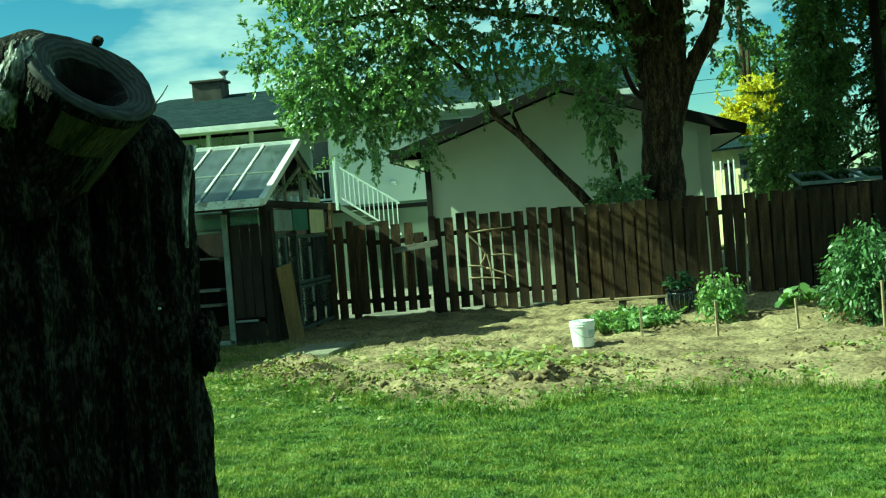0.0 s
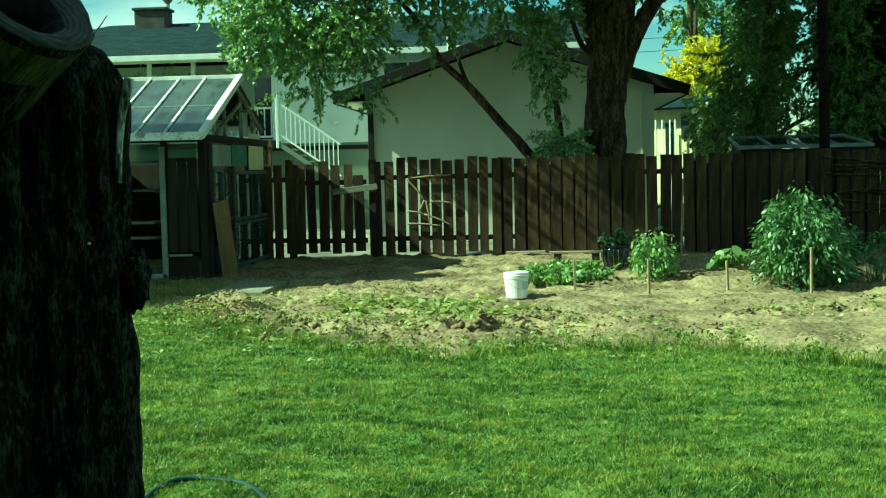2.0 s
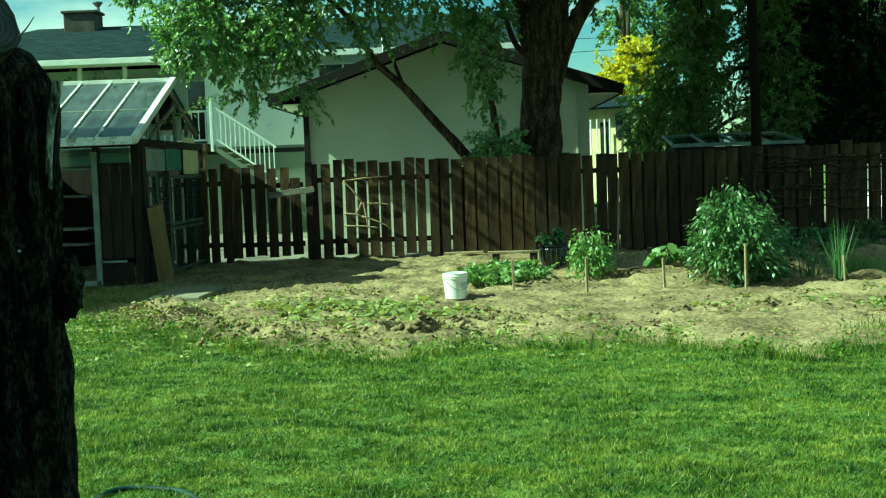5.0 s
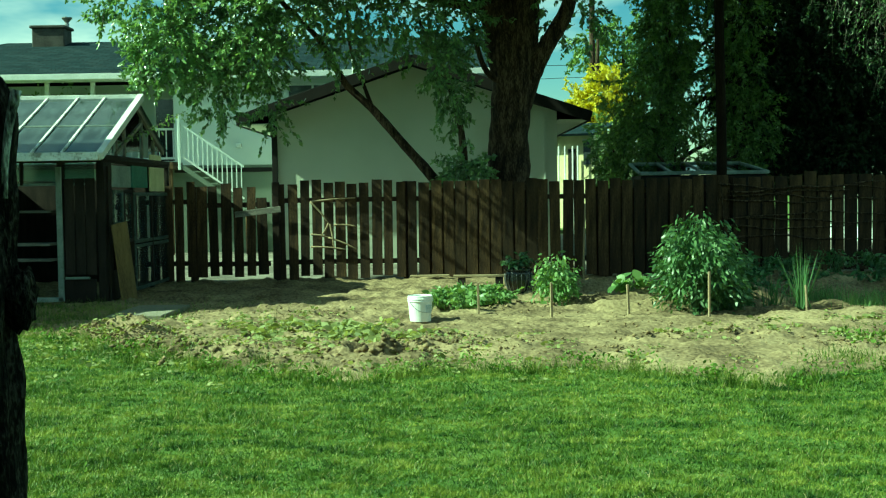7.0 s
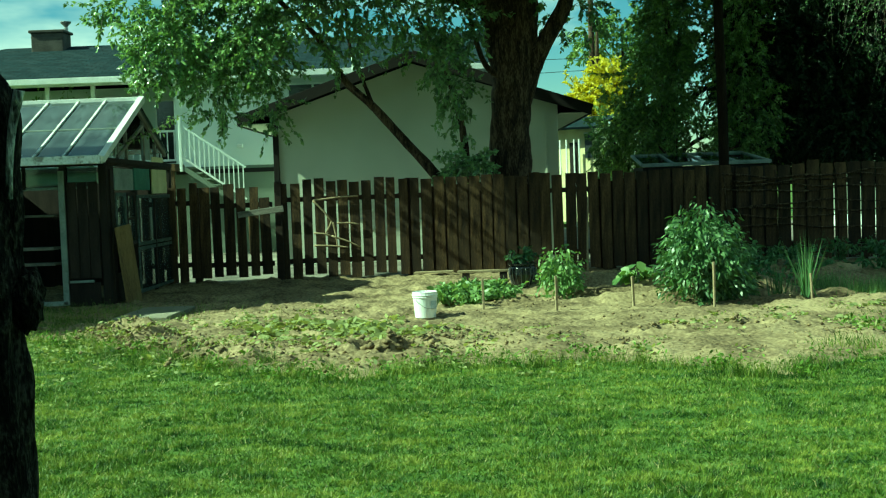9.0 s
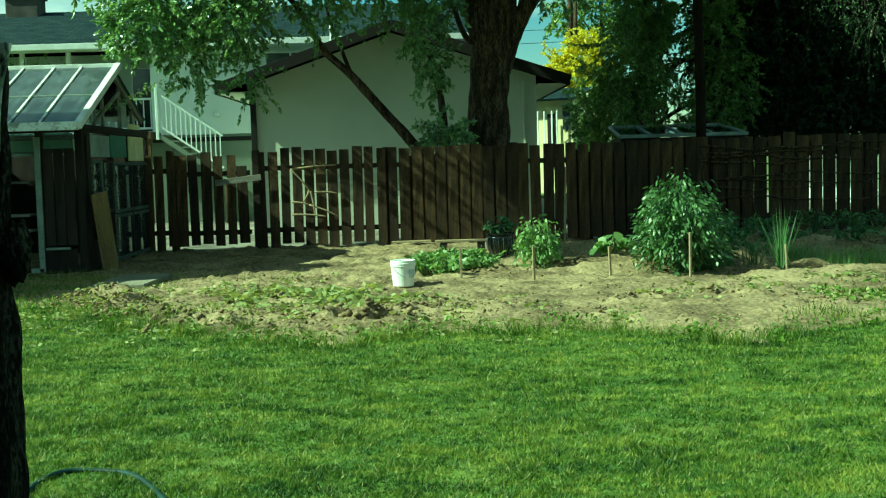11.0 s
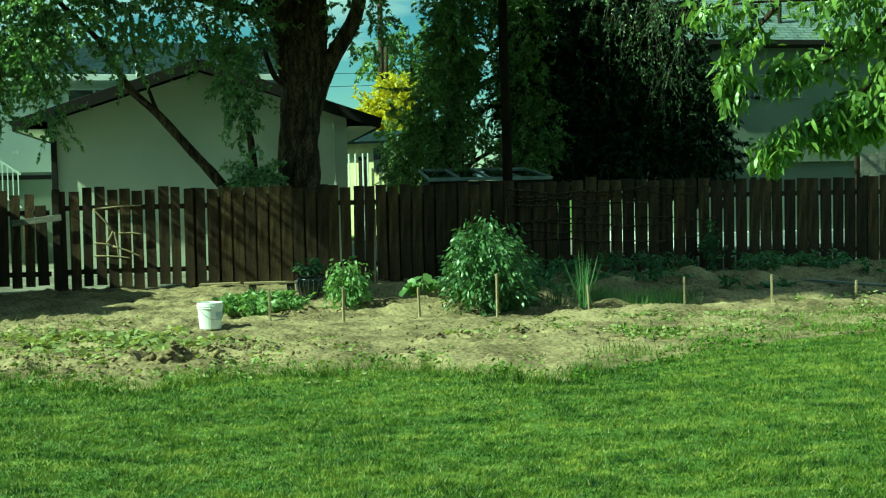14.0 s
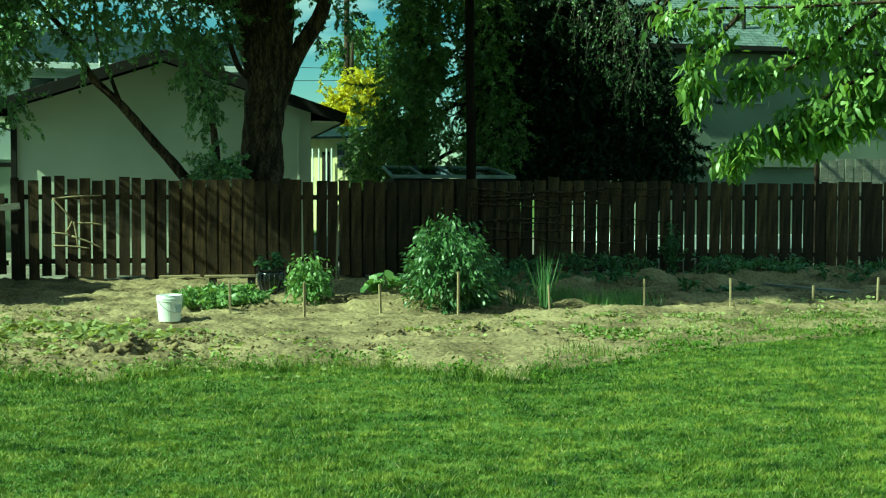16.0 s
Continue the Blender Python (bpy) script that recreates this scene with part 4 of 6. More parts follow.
        part("tread", block(0.28, 0.95, 0.04, 0.006, (sx0 + (sx1 - sx0) * t, ys, sz0 + (sz1 - sz0) * t)), M_grey_siding, h)
    bar("hand_rail", (sx0, ys - 0.5, sz0 + 1.05), (sx1, ys - 0.5, sz1 + 1.05), 0.04, 0.05, M_siding, h)
    bar("lower_rail", (sx0, ys - 0.5, sz0 + 0.18), (sx1, ys - 0.5, sz1 + 0.18), 0.04, 0.05, M_white, h)
    shape = solid("stair_baluster", block(0.024, 0.024, 0.9, 0.003), M_siding)
    for k in range(13):
        t = (k + 0.5) / 13
        place("stair_baluster", shape, h, pose(sx0 + (sx1 - sx0) * t, ys - 0.5, sz0 + (sz1 - sz0) * t + 0.6))
    part("newel", block(0.08, 0.08, 1.5, 0.01, (sx0 - 0.05, ys - 0.5, 3.1)), M_siding, h)
    part("lower_landing", block(1.0, 1.2, 0.16, 0.01, (-4.95, 33.2, 1.2)), M_grey_siding, h)
    for x in (-5.35, -4.55):
        part("landing_post", block(0.1, 0.1, 1.12, 0.008, (x, 32.75, 0.56)), M_fence, h)
    part("landing", block(1.1, 1.2, 0.2, 0.01, (-7.9, 33.3, 2.48)), M_fence, h)
    for x in (-8.35, -7.45):
        part("landing_post", block(0.12, 0.12, 2.4, 0.01, (x, 32.8, 1.2)), M_fence, h)
    return h


build_house()


def build_side_house():
    h = tagged(empty("house"), "grey-green house with a blue-grey shingle roof beyond the fence", "house")
    part("upper_wall", block(14, 8, 3.4, 0.01, (19.4, 36.2, 4.1)), M_grey_siding, h)
    part("lower_wall", block(13.8, 7.8, 2.4, 0.01, (19.4, 36.3, 1.2)), M_grey_siding, h)
    part("foundation", block(14.1, 8.1, 0.42, 0.01, (19.4, 36.2, 0.21)), M_siding, h, "pale painted foundation")
    roof_slab("roof_slope", (11.8, 31.75, 5.85), (27.0, 31.75, 5.85), (27.0, 36.2, 8.4), (11.8, 36.2, 8.4), M_roof2, h)
    roof_slab("roof_slope", (27.0, 40.9, 5.75), (11.8, 40.9, 5.75), (11.8, 36.2, 8.4), (27.0, 36.2, 8.4), M_roof2, h)
    bar("gutter", (11.8, 31.69, 5.78), (27.0, 31.69, 5.78), 0.1, 0.14, M_trim, h)
    part("soffit", block(15.2, 0.45, 0.03, 0, (19.4, 31.97, 5.7)), M_trim, h)
    part("roof_vent", block(0.25, 0.25, 0.4, 0.02, (15.2, 33.0, 6.85)), M_trim, h)
    tube("vent_pipe", [(16.0, 32.9, 6.4), (16.0, 32.9, 7.1)], 0.06, 0.06, M_trim, h)
    w = part("window", block(1.45, 0.06, 0.6, 0, (15.55, 32.19, 4.58)), M_dark, h)
    for x in (14.83, 15.62, 16.27):
        part("frame", block(0.04, 0.08, 0.68, 0.004, (x, 32.16, 4.58)), M_greypaint, w)
    for z in (4.26, 4.9):
        part("frame", block(1.5, 0.08, 0.04, 0.004, (15.55, 32.15, z)), M_greypaint, w)
    return h


build_side_house()


def build_far_house():
    h = tagged(empty("house"), "small cream house in the distance with a porch", "house")
    part("wall", block(2.9, 5, 3.6, 0.01, (4.3, 47.6, 2.0)), M_yellow, h)
    roof_slab("roof_slope", (2.0, 44.6, 3.75), (5.95, 44.6, 3.75), (5.95, 47.6, 4.3), (2.0, 47.6, 4.3), M_roof, h)
    w = part("window", block(0.28, 0.06, 0.9, 0, (5.5, 45.07, 3.05)), M_dark, h)
    part("frame", block(0.34, 0.04, 0.06, 0.004, (5.5, 45.05, 3.53)), M_white, w)
    for x in (4.5, 4.75, 5.05, 5.25):
        part("porch_post", block(0.05, 0.05, 3.3, 0.006, (x, 44.7, 1.65)), M_white, h)
    part("door", block(0.3, 0.05, 2.0, 0.004, (4.9, 45.07, 2.2)), M_trim, h)
    h.matrix_basis = Matrix.Translation((4.9, 45.0, 0)) @ pose(0, 0, 0, 0, 0, -25) @ Matrix.Translation((-4.9, -45.0, 0))
    return h


build_far_house()


def build_shed():
    s = tagged(empty("garden_shed"), "low dark shed with a framed glass lid behind the fence", "shed")
    x0, x1, ya, yb, za, zb = 3.93, 6.47, 23.6, 24.9, 1.94, 2.16
    for x in (x0 + 0.05, x1 - 0.05):
        part("side_wall", block(0.05, yb - ya - 0.1, 1.9, 0.005, (x, (ya + yb) / 2, 0.95)), M_trim, s)
    for y in (ya + 0.06, yb - 0.06):
        part("wall", block(x1 - x0 - 0.1, 0.05, 1.9, 0.005, ((x0 + x1) / 2, y, 0.95)), M_trim, s)
    bar("lid_rail", (x0, ya, za), (x1, ya, za), 0.08, 0.07, M_greypaint, s)
    bar("lid_rail", (x0 + 0.02, yb, zb), (x1 - 0.25, yb, zb), 0.08, 0.06, M_greypaint, s)
    n = 4
    for k in range(n + 1):
        x = x0 + (x1 - x0) * k / n
        xb = x0 + (x1 - 0.25 - x0) * k / n
        bar("lid_bar", (x, ya, za), (xb, yb, zb), 0.05, 0.05, M_greypaint, s)
    for k in range(n):
        a, b = x0 + (x1 - x0) * k / n, x0 + (x1 - x0) * (k + 1) / n
        c, d = x0 + (x1 - 0.25 - x0) * (k + 1) / n, x0 + (x1 - 0.25 - x0) * k / n
        V = [(a, ya, za), (b, ya, za), (c, yb, zb), (d, yb, zb)]
        V += [(v[0], v[1], v[2] - 0.01) for v in V]
        place("pane", raw("pane", V, [[0, 1, 2, 3], [7, 6, 5, 4], [0, 4, 5, 1], [1, 5, 6, 2], [2, 6, 7, 3], [3, 7, 4, 0]], M_glass), s)
    return s


build_shed()
# ---- trees ----
def bough(twigs, centre, radii, count, leaves, size, droop=0.55, reach=0.6, width=0.45, out=0.6):
    """Twigs with leaves in one bough of a crown. Appends (leaf verts, faces) to twigs['leaf'] and stems to twigs['stem']."""
    c, r = np.array(centre), np.array(radii)
    d = unit(rng.normal(size=(count, 3)))
    start = c + d * r * (rng.uniform(0.15, 1, (count, 1)) ** 0.45)
    way = unit(d * out + np.array([0, 0, -droop]) + rng.normal(0, 0.4, (count, 3)))
    length = reach * rng.uniform(0.5, 1.3, count)
    sag = np.array([0, 0, -1.0])
    t = rng.uniform(0.05, 1, (count, leaves))
    L = length[:, None, None]
    at = start[:, None] + way[:, None] * t[..., None] * L + sag * (t[..., None] ** 2) * L * 0.35 * droop
    at = at + rng.normal(0, 0.012, at.shape)
    lway = way[:, None] * 0.6 + rng.normal(0, 0.55, at.shape) + np.array([0, 0, -0.45])
    s = size * rng.uniform(0.65, 1.25, count * leaves)
    twigs["leaf"].append(leaf_arrays(at.reshape(-1, 3), lway.reshape(-1, 3), s, s * width))
    # the twigs themselves, as thin three-sided stems
    a, m, b = start, start + way * length[:, None] * 0.5 + sag * length[:, None] * 0.09 * droop, start + way * length[:, None] + sag * length[:, None] * 0.35 * droop
    side = unit(np.cross(way, np.array([0.2, 0.3, 0.9]))) * 0.006
    up = unit(np.cross(way, side)) * 0.006
    V = np.stack([a + side, a - side, a + up, m + side * 0.7, m - side * 0.7, m + up * 0.7, b, b, b], 1).reshape(-1, 3)
    V[6::9] += 0.001
    V[8::9] -= 0.001
    k = 9 * np.arange(count)[:, None]
    F = np.concatenate([k + np.array([q]) for q in ((0, 1, 4, 3), (1, 2, 5, 4), (2, 0, 3, 5), (3, 4, 7, 6), (4, 5, 8, 7), (5, 3, 6, 8))])
    twigs["stem"].append((V, F))


def crown(tree, twigs, leaf_mat, twig_mat, label=""):
    V, F = merged(twigs["leaf"])
    c = place("crown", raw("crown", V, F, leaf_mat), tree, None, label)
    V, F = merged(twigs["stem"])
    place("twig_growth", raw("twig_growth", V, F, twig_mat), tree)
    return c


def build_shade_tree():
    tree = tagged(empty("shade_tree"), "large leafy tree with thick forked brown trunk behind the fence", "tree")
    y = 23.7
    tube("trunk", [(1.32, y, 0), (1.33, y, 0.9), (1.34, y, 2.0), (1.35, y, 3.0), (1.36, y, 3.75), (1.22, y + 0.1, 4.6), (1.02, y + 0.3, 6.0), (0.8, y + 0.6, 8.2)],
         0.47, 0.26, M_bark2, tree, sides=22, steps=8, rough=0.16)
    tube("limb", [(1.34, y, 1.2), (1.37, y, 2.4), (1.47, y, 3.5), (1.62, y + 0.05, 4.6), (1.66, y + 0.1, 5.6), (1.72, y + 0.3, 7.5)], 0.37, 0.3, M_bark2, tree, sides=18, steps=8, rough=0.16)
    tube("limb", [(1.6, y, 3.3), (1.85, y - 0.05, 4.0), (2.18, y - 0.1, 4.6), (2.55, y - 0.1, 5.3), (2.72, y, 6.4), (2.95, y + 0.3, 8.0)], 0.2, 0.11, M_bark2, tree, sides=14, rough=0.14)
    tube("limb", [(1.3, y, 4.3), (0.95, y, 5.2), (0.2, y - 0.3, 6.2), (-1.2, y - 0.8, 7.2), (-3.2, y - 1.6, 7.9)], 0.24, 0.08, M_bark2, tree, sides=12, rough=0.14)
    tube("limb", [(0.35, y, 0), (0.05, y - 0.05, 1.5), (-0.22, y - 0.1, 1.98), (-0.62, y - 0.1, 2.45), (-1.0, y - 0.1, 2.9), (-1.35, y - 0.1, 3.3), (-1.8, y - 0.1, 3.72), (-2.05, y - 0.2, 4.1), (-2.4, y - 0.3, 4.7), (-3.2, y - 0.5, 5.5)], 0.12, 0.045, M_bark2, tree, sides=10, rough=0.2)
    tube("limb", [(-1.32, y - 0.1, 3.25), (-1.5, y - 0.15, 3.75), (-1.75, y - 0.2, 4.5), (-1.8, y - 0.3, 5.4)], 0.045, 0.025, M_bark2, tree)
    tube("limb", [(0.62, y, 0.0), (0.46, y - 0.1, 2.2), (0.38, y - 0.1, 2.95), (0.22, y - 0.15, 3.6), (-0.12, y - 0.2, 4.3), (-0.4, y - 0.3, 5.0)], 0.085, 0.04, M_bark2, tree, rough=0.2)
    tube("limb", [(1.2, y - 0.2, 3.75), (0.9, y - 0.3, 4.0), (0.72, y - 0.3, 4.5), (0.55, y - 0.4, 5.3)], 0.07, 0.04, M_bark2, tree, rough=0.2)
    # limbs reaching out to the unseen boughs that shade the beds
    tube("limb", [(1.1, y - 0.3, 5.4), (0.4, y - 2.2, 6.8), (-0.6, y - 5.0, 7.6), (-1.2, y - 7.5, 7.7)], 0.16, 0.05, M_bark2, tree)
    tube("limb", [(1.0, y - 0.2, 5.8), (2.6, y - 1.2, 6.9), (5.0, y - 2.6, 7.6), (7.4, y - 3.0, 7.8)], 0.14, 0.04, M_bark2, tree)
    tube("limb", [(-3.2, y - 1.6, 7.9), (-4.6, y - 3.6, 8.0), (-5.6, y - 6.0, 7.9)], 0.08, 0.03, M_bark2, tree)
    tube("limb", [(-5.6, y - 6.0, 7.9), (-5.4, y - 8.2, 8.1), (-3.0, y - 10.0, 8.0), (-0.8, y - 10.3, 7.9)], 0.05, 0.02, M_bark2, tree)
    tube("limb", [(0.0, y - 3.2, 7.1), (1.4, y - 6.0, 7.7), (2.6, y - 8.4, 7.8)], 0.09, 0.03, M_bark2, tree)
    tube("limb", [(0.95, y, 5.2), (-1.0, y - 0.3, 5.6), (-3.0, y - 0.8, 5.9), (-5.0, y - 1.2, 5.7)], 0.11, 0.03, M_bark2, tree)
    tw = {"leaf": [], "stem": []}
    # the light hanging mass beside the greenhouse, its fringe, and the thinner middle
    for c, r, n in (((-5.5, 22.3, 5.3), (0.9, 0.9, 0.7), 150), ((-4.9, 22.2, 4.5), (0.75, 0.8, 0.7), 170), ((-4.0, 22.4, 4.9), (1.0, 1.0, 0.9), 260),
                    ((-4.3, 22.2, 3.9), (0.5, 0.6, 0.55), 85), ((-3.4, 22.3, 4.2), (0.6, 0.8, 0.55), 110), ((-3.15, 22.4, 3.3), (0.22, 0.4, 0.35), 22),
                    ((-5.4, 22.0, 4.2), (0.3, 0.3, 0.3), 26), ((-4.1, 22.3, 3.2), (0.25, 0.4, 0.2), 16), ((-2.9, 22.2, 5.1), (0.9, 1.0, 0.8), 180),
                    ((-1.7, 22.5, 5.2), (0.9, 1.0, 0.55), 95), ((-0.7, 22.6, 5.0), (0.8, 1.0, 0.6), 85), ((-0.05, 22.7, 4.1), (0.25, 0.4, 0.45), 60),
                    ((0.2, 22.8, 3.5), (0.2, 0.3, 0.4), 40), ((0.35, 22.9, 4.95), (0.6, 0.8, 0.65), 110), ((0.45, 23.3, 2.8), (0.12, 0.25, 0.3), 8),
                    ((0.5, 22.9, 2.1), (0.4, 0.25, 0.2), 60), ((2.5, 23.5, 5.4), (0.55, 0.8, 0.8), 42), ((3.05, 23.8, 5.0), (0.4, 0.6, 0.55), 26),
                    # the first two boughs here sit mostly above the view, thickened for shade
                    ((-4.5, 22.6, 6.7), (1.6, 1.5, 0.7), 420), ((-2.2, 22.6, 6.7), (1.6, 1.6, 0.7), 400), ((0.2, 22.9, 6.3), (1.3, 1.5, 0.8), 200),
                    ((-1.85, 22.6, 4.45), (0.4, 0.5, 0.35), 34)):
        bough(tw, c, r, int(n * 0.8), 22, 0.108, 0.35, 0.5, 0.56)
    # unseen boughs far above the view, added to shade the beds and fence
    for c, r, n in (((-2.8, 22.9, 8.0), (1.8, 1.6, 0.9), 130), ((0.0, 23.5, 8.4), (3.0, 3.0, 1.2), 90), ((2.6, 24.0, 7.6), (1.5, 1.8, 1.0), 45),
                    ((-1.9, 15.9, 7.7), (1.5, 1.5, 0.6), 110), ((0.2, 15.5, 7.8), (1.9, 1.5, 0.6), 150), ((2.9, 15.5, 7.9), (1.7, 1.5, 0.6), 130),
                    ((-2.2, 17.6, 7.7), (2.2, 1.6, 0.7), 150), ((1.4, 17.8, 8.0), (2.3, 1.6, 0.7), 160), ((-4.6, 19.6, 8.2), (1.2, 0.8, 0.4), 70), ((-5.6, 17.8, 8.3), (1.7, 1.5, 0.4), 120), ((-6.6, 17.0, 8.4), (1.0, 0.7, 0.4), 60), ((-2.6, 14.75, 7.9), (1.1, 0.8, 0.4), 46), ((-0.6, 14.7, 7.9), (1.4, 0.8, 0.4), 60),
                    ((-2.1, 20.3, 7.6), (1.9, 1.4, 0.7), 140), ((1.2, 20.4, 7.7), (1.9, 1.4, 0.7), 140), ((4.4, 20.6, 7.8), (1.9, 1.5, 0.7), 140), ((7.2, 20.9, 7.8), (1.7, 1.5, 0.7), 120)):
        bough(tw, c, r, int(n * 3.4), 30, 0.24, 0.2, 0.8, 0.65)
    crown(tree, tw, M_tree_leaf, M_twig, "small green hanging leaves")


build_shade_tree()


def build_evergreen(name, label, trunk, boughs, mat, size, per=26, droop=0.5, reach=0.6, twig=M_bark2):
    tree = tagged(empty(name, trunk[0], trunk[1], 0), label, "tree")
    x, y, h, r = trunk
    tube("trunk", [(0, 0, 0), (0.05, 0, h * 0.35), (-0.04, 0.05, h * 0.7), (0, 0, h)], r, r * 0.3, M_bark2, tree, sides=12, rough=0.15)
    tw = {"leaf": [], "stem": []}
    for c, rad, n in boughs:
        cc = (c[0] - x, c[1] - y, c[2])
        bough(tw, cc, rad, n, per, size, droop, reach)
        end = Vector(cc)
        tube("limb", [(0, 0, max(0.4, cc[2] * 0.72)), (cc[0] * 0.5, cc[1] * 0.5, cc[2] * 0.9), end], 0.06, 0.02, M_bark2, tree, sides=6, steps=3)
    crown(tree, tw, mat, twig)
    return tree


build_evergreen("cedar_tree", "tall mid-green cedar with drooping foliage", (5.0, 26.6, 9.5, 0.22),
                [((4.2, 26.0, 2.6), (0.7, 0.8, 0.7), 150), ((4.7, 25.8, 3.4), (0.7, 0.9, 0.9), 230), ((4.9, 26.2, 4.6), (0.6, 0.9, 1.0), 220), ((5.0, 26.0, 5.1), (0.45, 0.9, 1.0), 200), ((6.5, 26.0, 5.3), (0.45, 0.8, 0.9), 180),
                 ((5.0, 26.2, 6.3), (0.6, 0.9, 1.0), 200), ((6.1, 26.2, 6.6), (0.9, 0.9, 0.9), 200), ((6.6, 25.6, 2.9), (0.6, 0.8, 0.9), 170), ((6.5, 25.9, 4.0), (0.5, 0.8, 0.7), 160),
                 ((5.75, 26.2, 4.2), (0.22, 0.6, 1.6), 40), ((4.0, 26.3, 3.6), (0.35, 0.5, 0.5), 40), ((5.3, 26.4, 7.9), (0.7, 0.7, 0.8), 80)], M_lit_leaf, 0.10, 26, 0.5, 0.5)
build_evergreen("spruce_tree", "broad evergreen towering over the fence, shade put into its almost black leaves", (8.4, 27.0, 10.5, 0.3),
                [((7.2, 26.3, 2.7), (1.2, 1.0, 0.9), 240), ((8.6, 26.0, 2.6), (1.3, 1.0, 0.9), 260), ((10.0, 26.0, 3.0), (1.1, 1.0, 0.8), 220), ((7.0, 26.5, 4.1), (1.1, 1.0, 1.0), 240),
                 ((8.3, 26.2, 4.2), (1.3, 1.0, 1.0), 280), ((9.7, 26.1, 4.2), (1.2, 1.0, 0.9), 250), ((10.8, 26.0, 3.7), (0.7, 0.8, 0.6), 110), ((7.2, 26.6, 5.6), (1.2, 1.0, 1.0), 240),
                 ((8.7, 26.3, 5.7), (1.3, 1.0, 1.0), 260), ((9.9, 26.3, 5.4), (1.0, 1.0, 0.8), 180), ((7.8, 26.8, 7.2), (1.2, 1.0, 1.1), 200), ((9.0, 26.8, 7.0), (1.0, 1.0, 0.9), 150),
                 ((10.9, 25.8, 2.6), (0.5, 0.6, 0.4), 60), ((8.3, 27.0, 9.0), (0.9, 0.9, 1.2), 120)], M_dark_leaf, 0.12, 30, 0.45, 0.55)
build_evergreen("spruce_tree", "evergreen behind the shed, its deep shade put into near-black leaves", (7.0, 29.5, 9.0, 0.26),
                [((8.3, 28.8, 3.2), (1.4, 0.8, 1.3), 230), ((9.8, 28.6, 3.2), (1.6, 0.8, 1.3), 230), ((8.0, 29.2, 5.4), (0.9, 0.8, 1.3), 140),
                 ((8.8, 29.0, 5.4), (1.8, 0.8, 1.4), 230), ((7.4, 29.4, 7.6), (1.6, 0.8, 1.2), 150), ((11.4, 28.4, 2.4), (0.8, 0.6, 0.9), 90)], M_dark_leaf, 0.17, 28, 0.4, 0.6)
build_evergreen("weeping_tree", "grey-twigged weeping branches hanging before the dark tree, with unseen boughs added for shade", (10.4, 27.8, 7.2, 0.14),
                [((8.3, 24.2, 5.6), (0.9, 0.5, 0.6), 34), ((9.0, 24.2, 4.9), (0.8, 0.5, 0.7), 34), ((9.6, 24.2, 5.5), (0.8, 0.5, 0.7), 34), ((9.3, 24.3, 4.1), (0.5, 0.4, 0.5), 14)] +
                # dense boughs out of view, added to keep skylight off the bed
                [((x, y, 7.0), (1.9, 1.5, 0.6), 900) for x, y in ((6.0, 17.4), (9.0, 17.2), (12.0, 17.6), (7.5, 20.4), (10.6, 20.4))], M_bush_leaf, 0.07, 9, 1.0, 0.8, M_twig)
build_evergreen("yellow_tree", "bright yellow-leaved tree far beyond the garage", (6.6, 50.0, 8.0, 0.2),
                [((5.95, 49.6, 5.3), (0.5, 0.8, 0.5), 60), ((6.7, 49.6, 5.8), (0.7, 0.8, 0.6), 90), ((7.2, 49.8, 5.2), (0.6, 0.8, 0.7), 70), ((6.5, 49.6, 4.7), (0.8, 0.8, 0.5), 70),
                 ((7.3, 49.8, 6.1), (0.4, 0.7, 0.3), 30), ((5.6, 49.7, 4.4), (0.4, 0.6, 0.4), 24)], M_yellow_leaf, 0.2, 24, 0.1, 0.7)
build_evergreen("roadside_tree", "loose green tree in the distance", (8.6, 56.0, 9.0, 0.2),
                [((7.4, 55.6, 8.2), (1.2, 1.0, 0.8), 60), ((8.8, 55.6, 8.8), (1.4, 1.0, 1.0), 70), ((9.6, 55.6, 7.4), (1.4, 1.0, 1.2), 90), ((6.9, 55.6, 7.6), (0.6, 0.6, 0.6), 20)], M_lit_leaf, 0.22, 20, 0.3, 0.7)
build_evergreen("leafy_shrub", "dense green shrub beside the far cream house", (6.0, 40.0, 3.6, 0.07),
                [((5.6, 40.0, 3.2), (0.5, 0.5, 0.8), 60), ((6.2, 40.0, 2.6), (0.7, 0.5, 1.1), 90), ((6.9, 40.0, 3.2), (0.7, 0.5, 1.0), 90), ((5.5, 40.0, 2.0), (0.4, 0.4, 0.7), 40)], M_lit_leaf, 0.15, 22, 0.1, 0.5)
build_evergreen("garden_shrub", "green shrub with pale spires in front of the cedar", (4.9, 24.9, 2.6, 0.05),
                [((4.5, 24.9, 2.35), (0.35, 0.3, 0.5), 60), ((5.2, 25.0, 2.5), (0.4, 0.3, 0.6), 70), ((6.2, 25.0, 2.3), (0.5, 0.3, 0.5), 70)], M_lit_leaf, 0.09, 18, 0.0, 0.35)


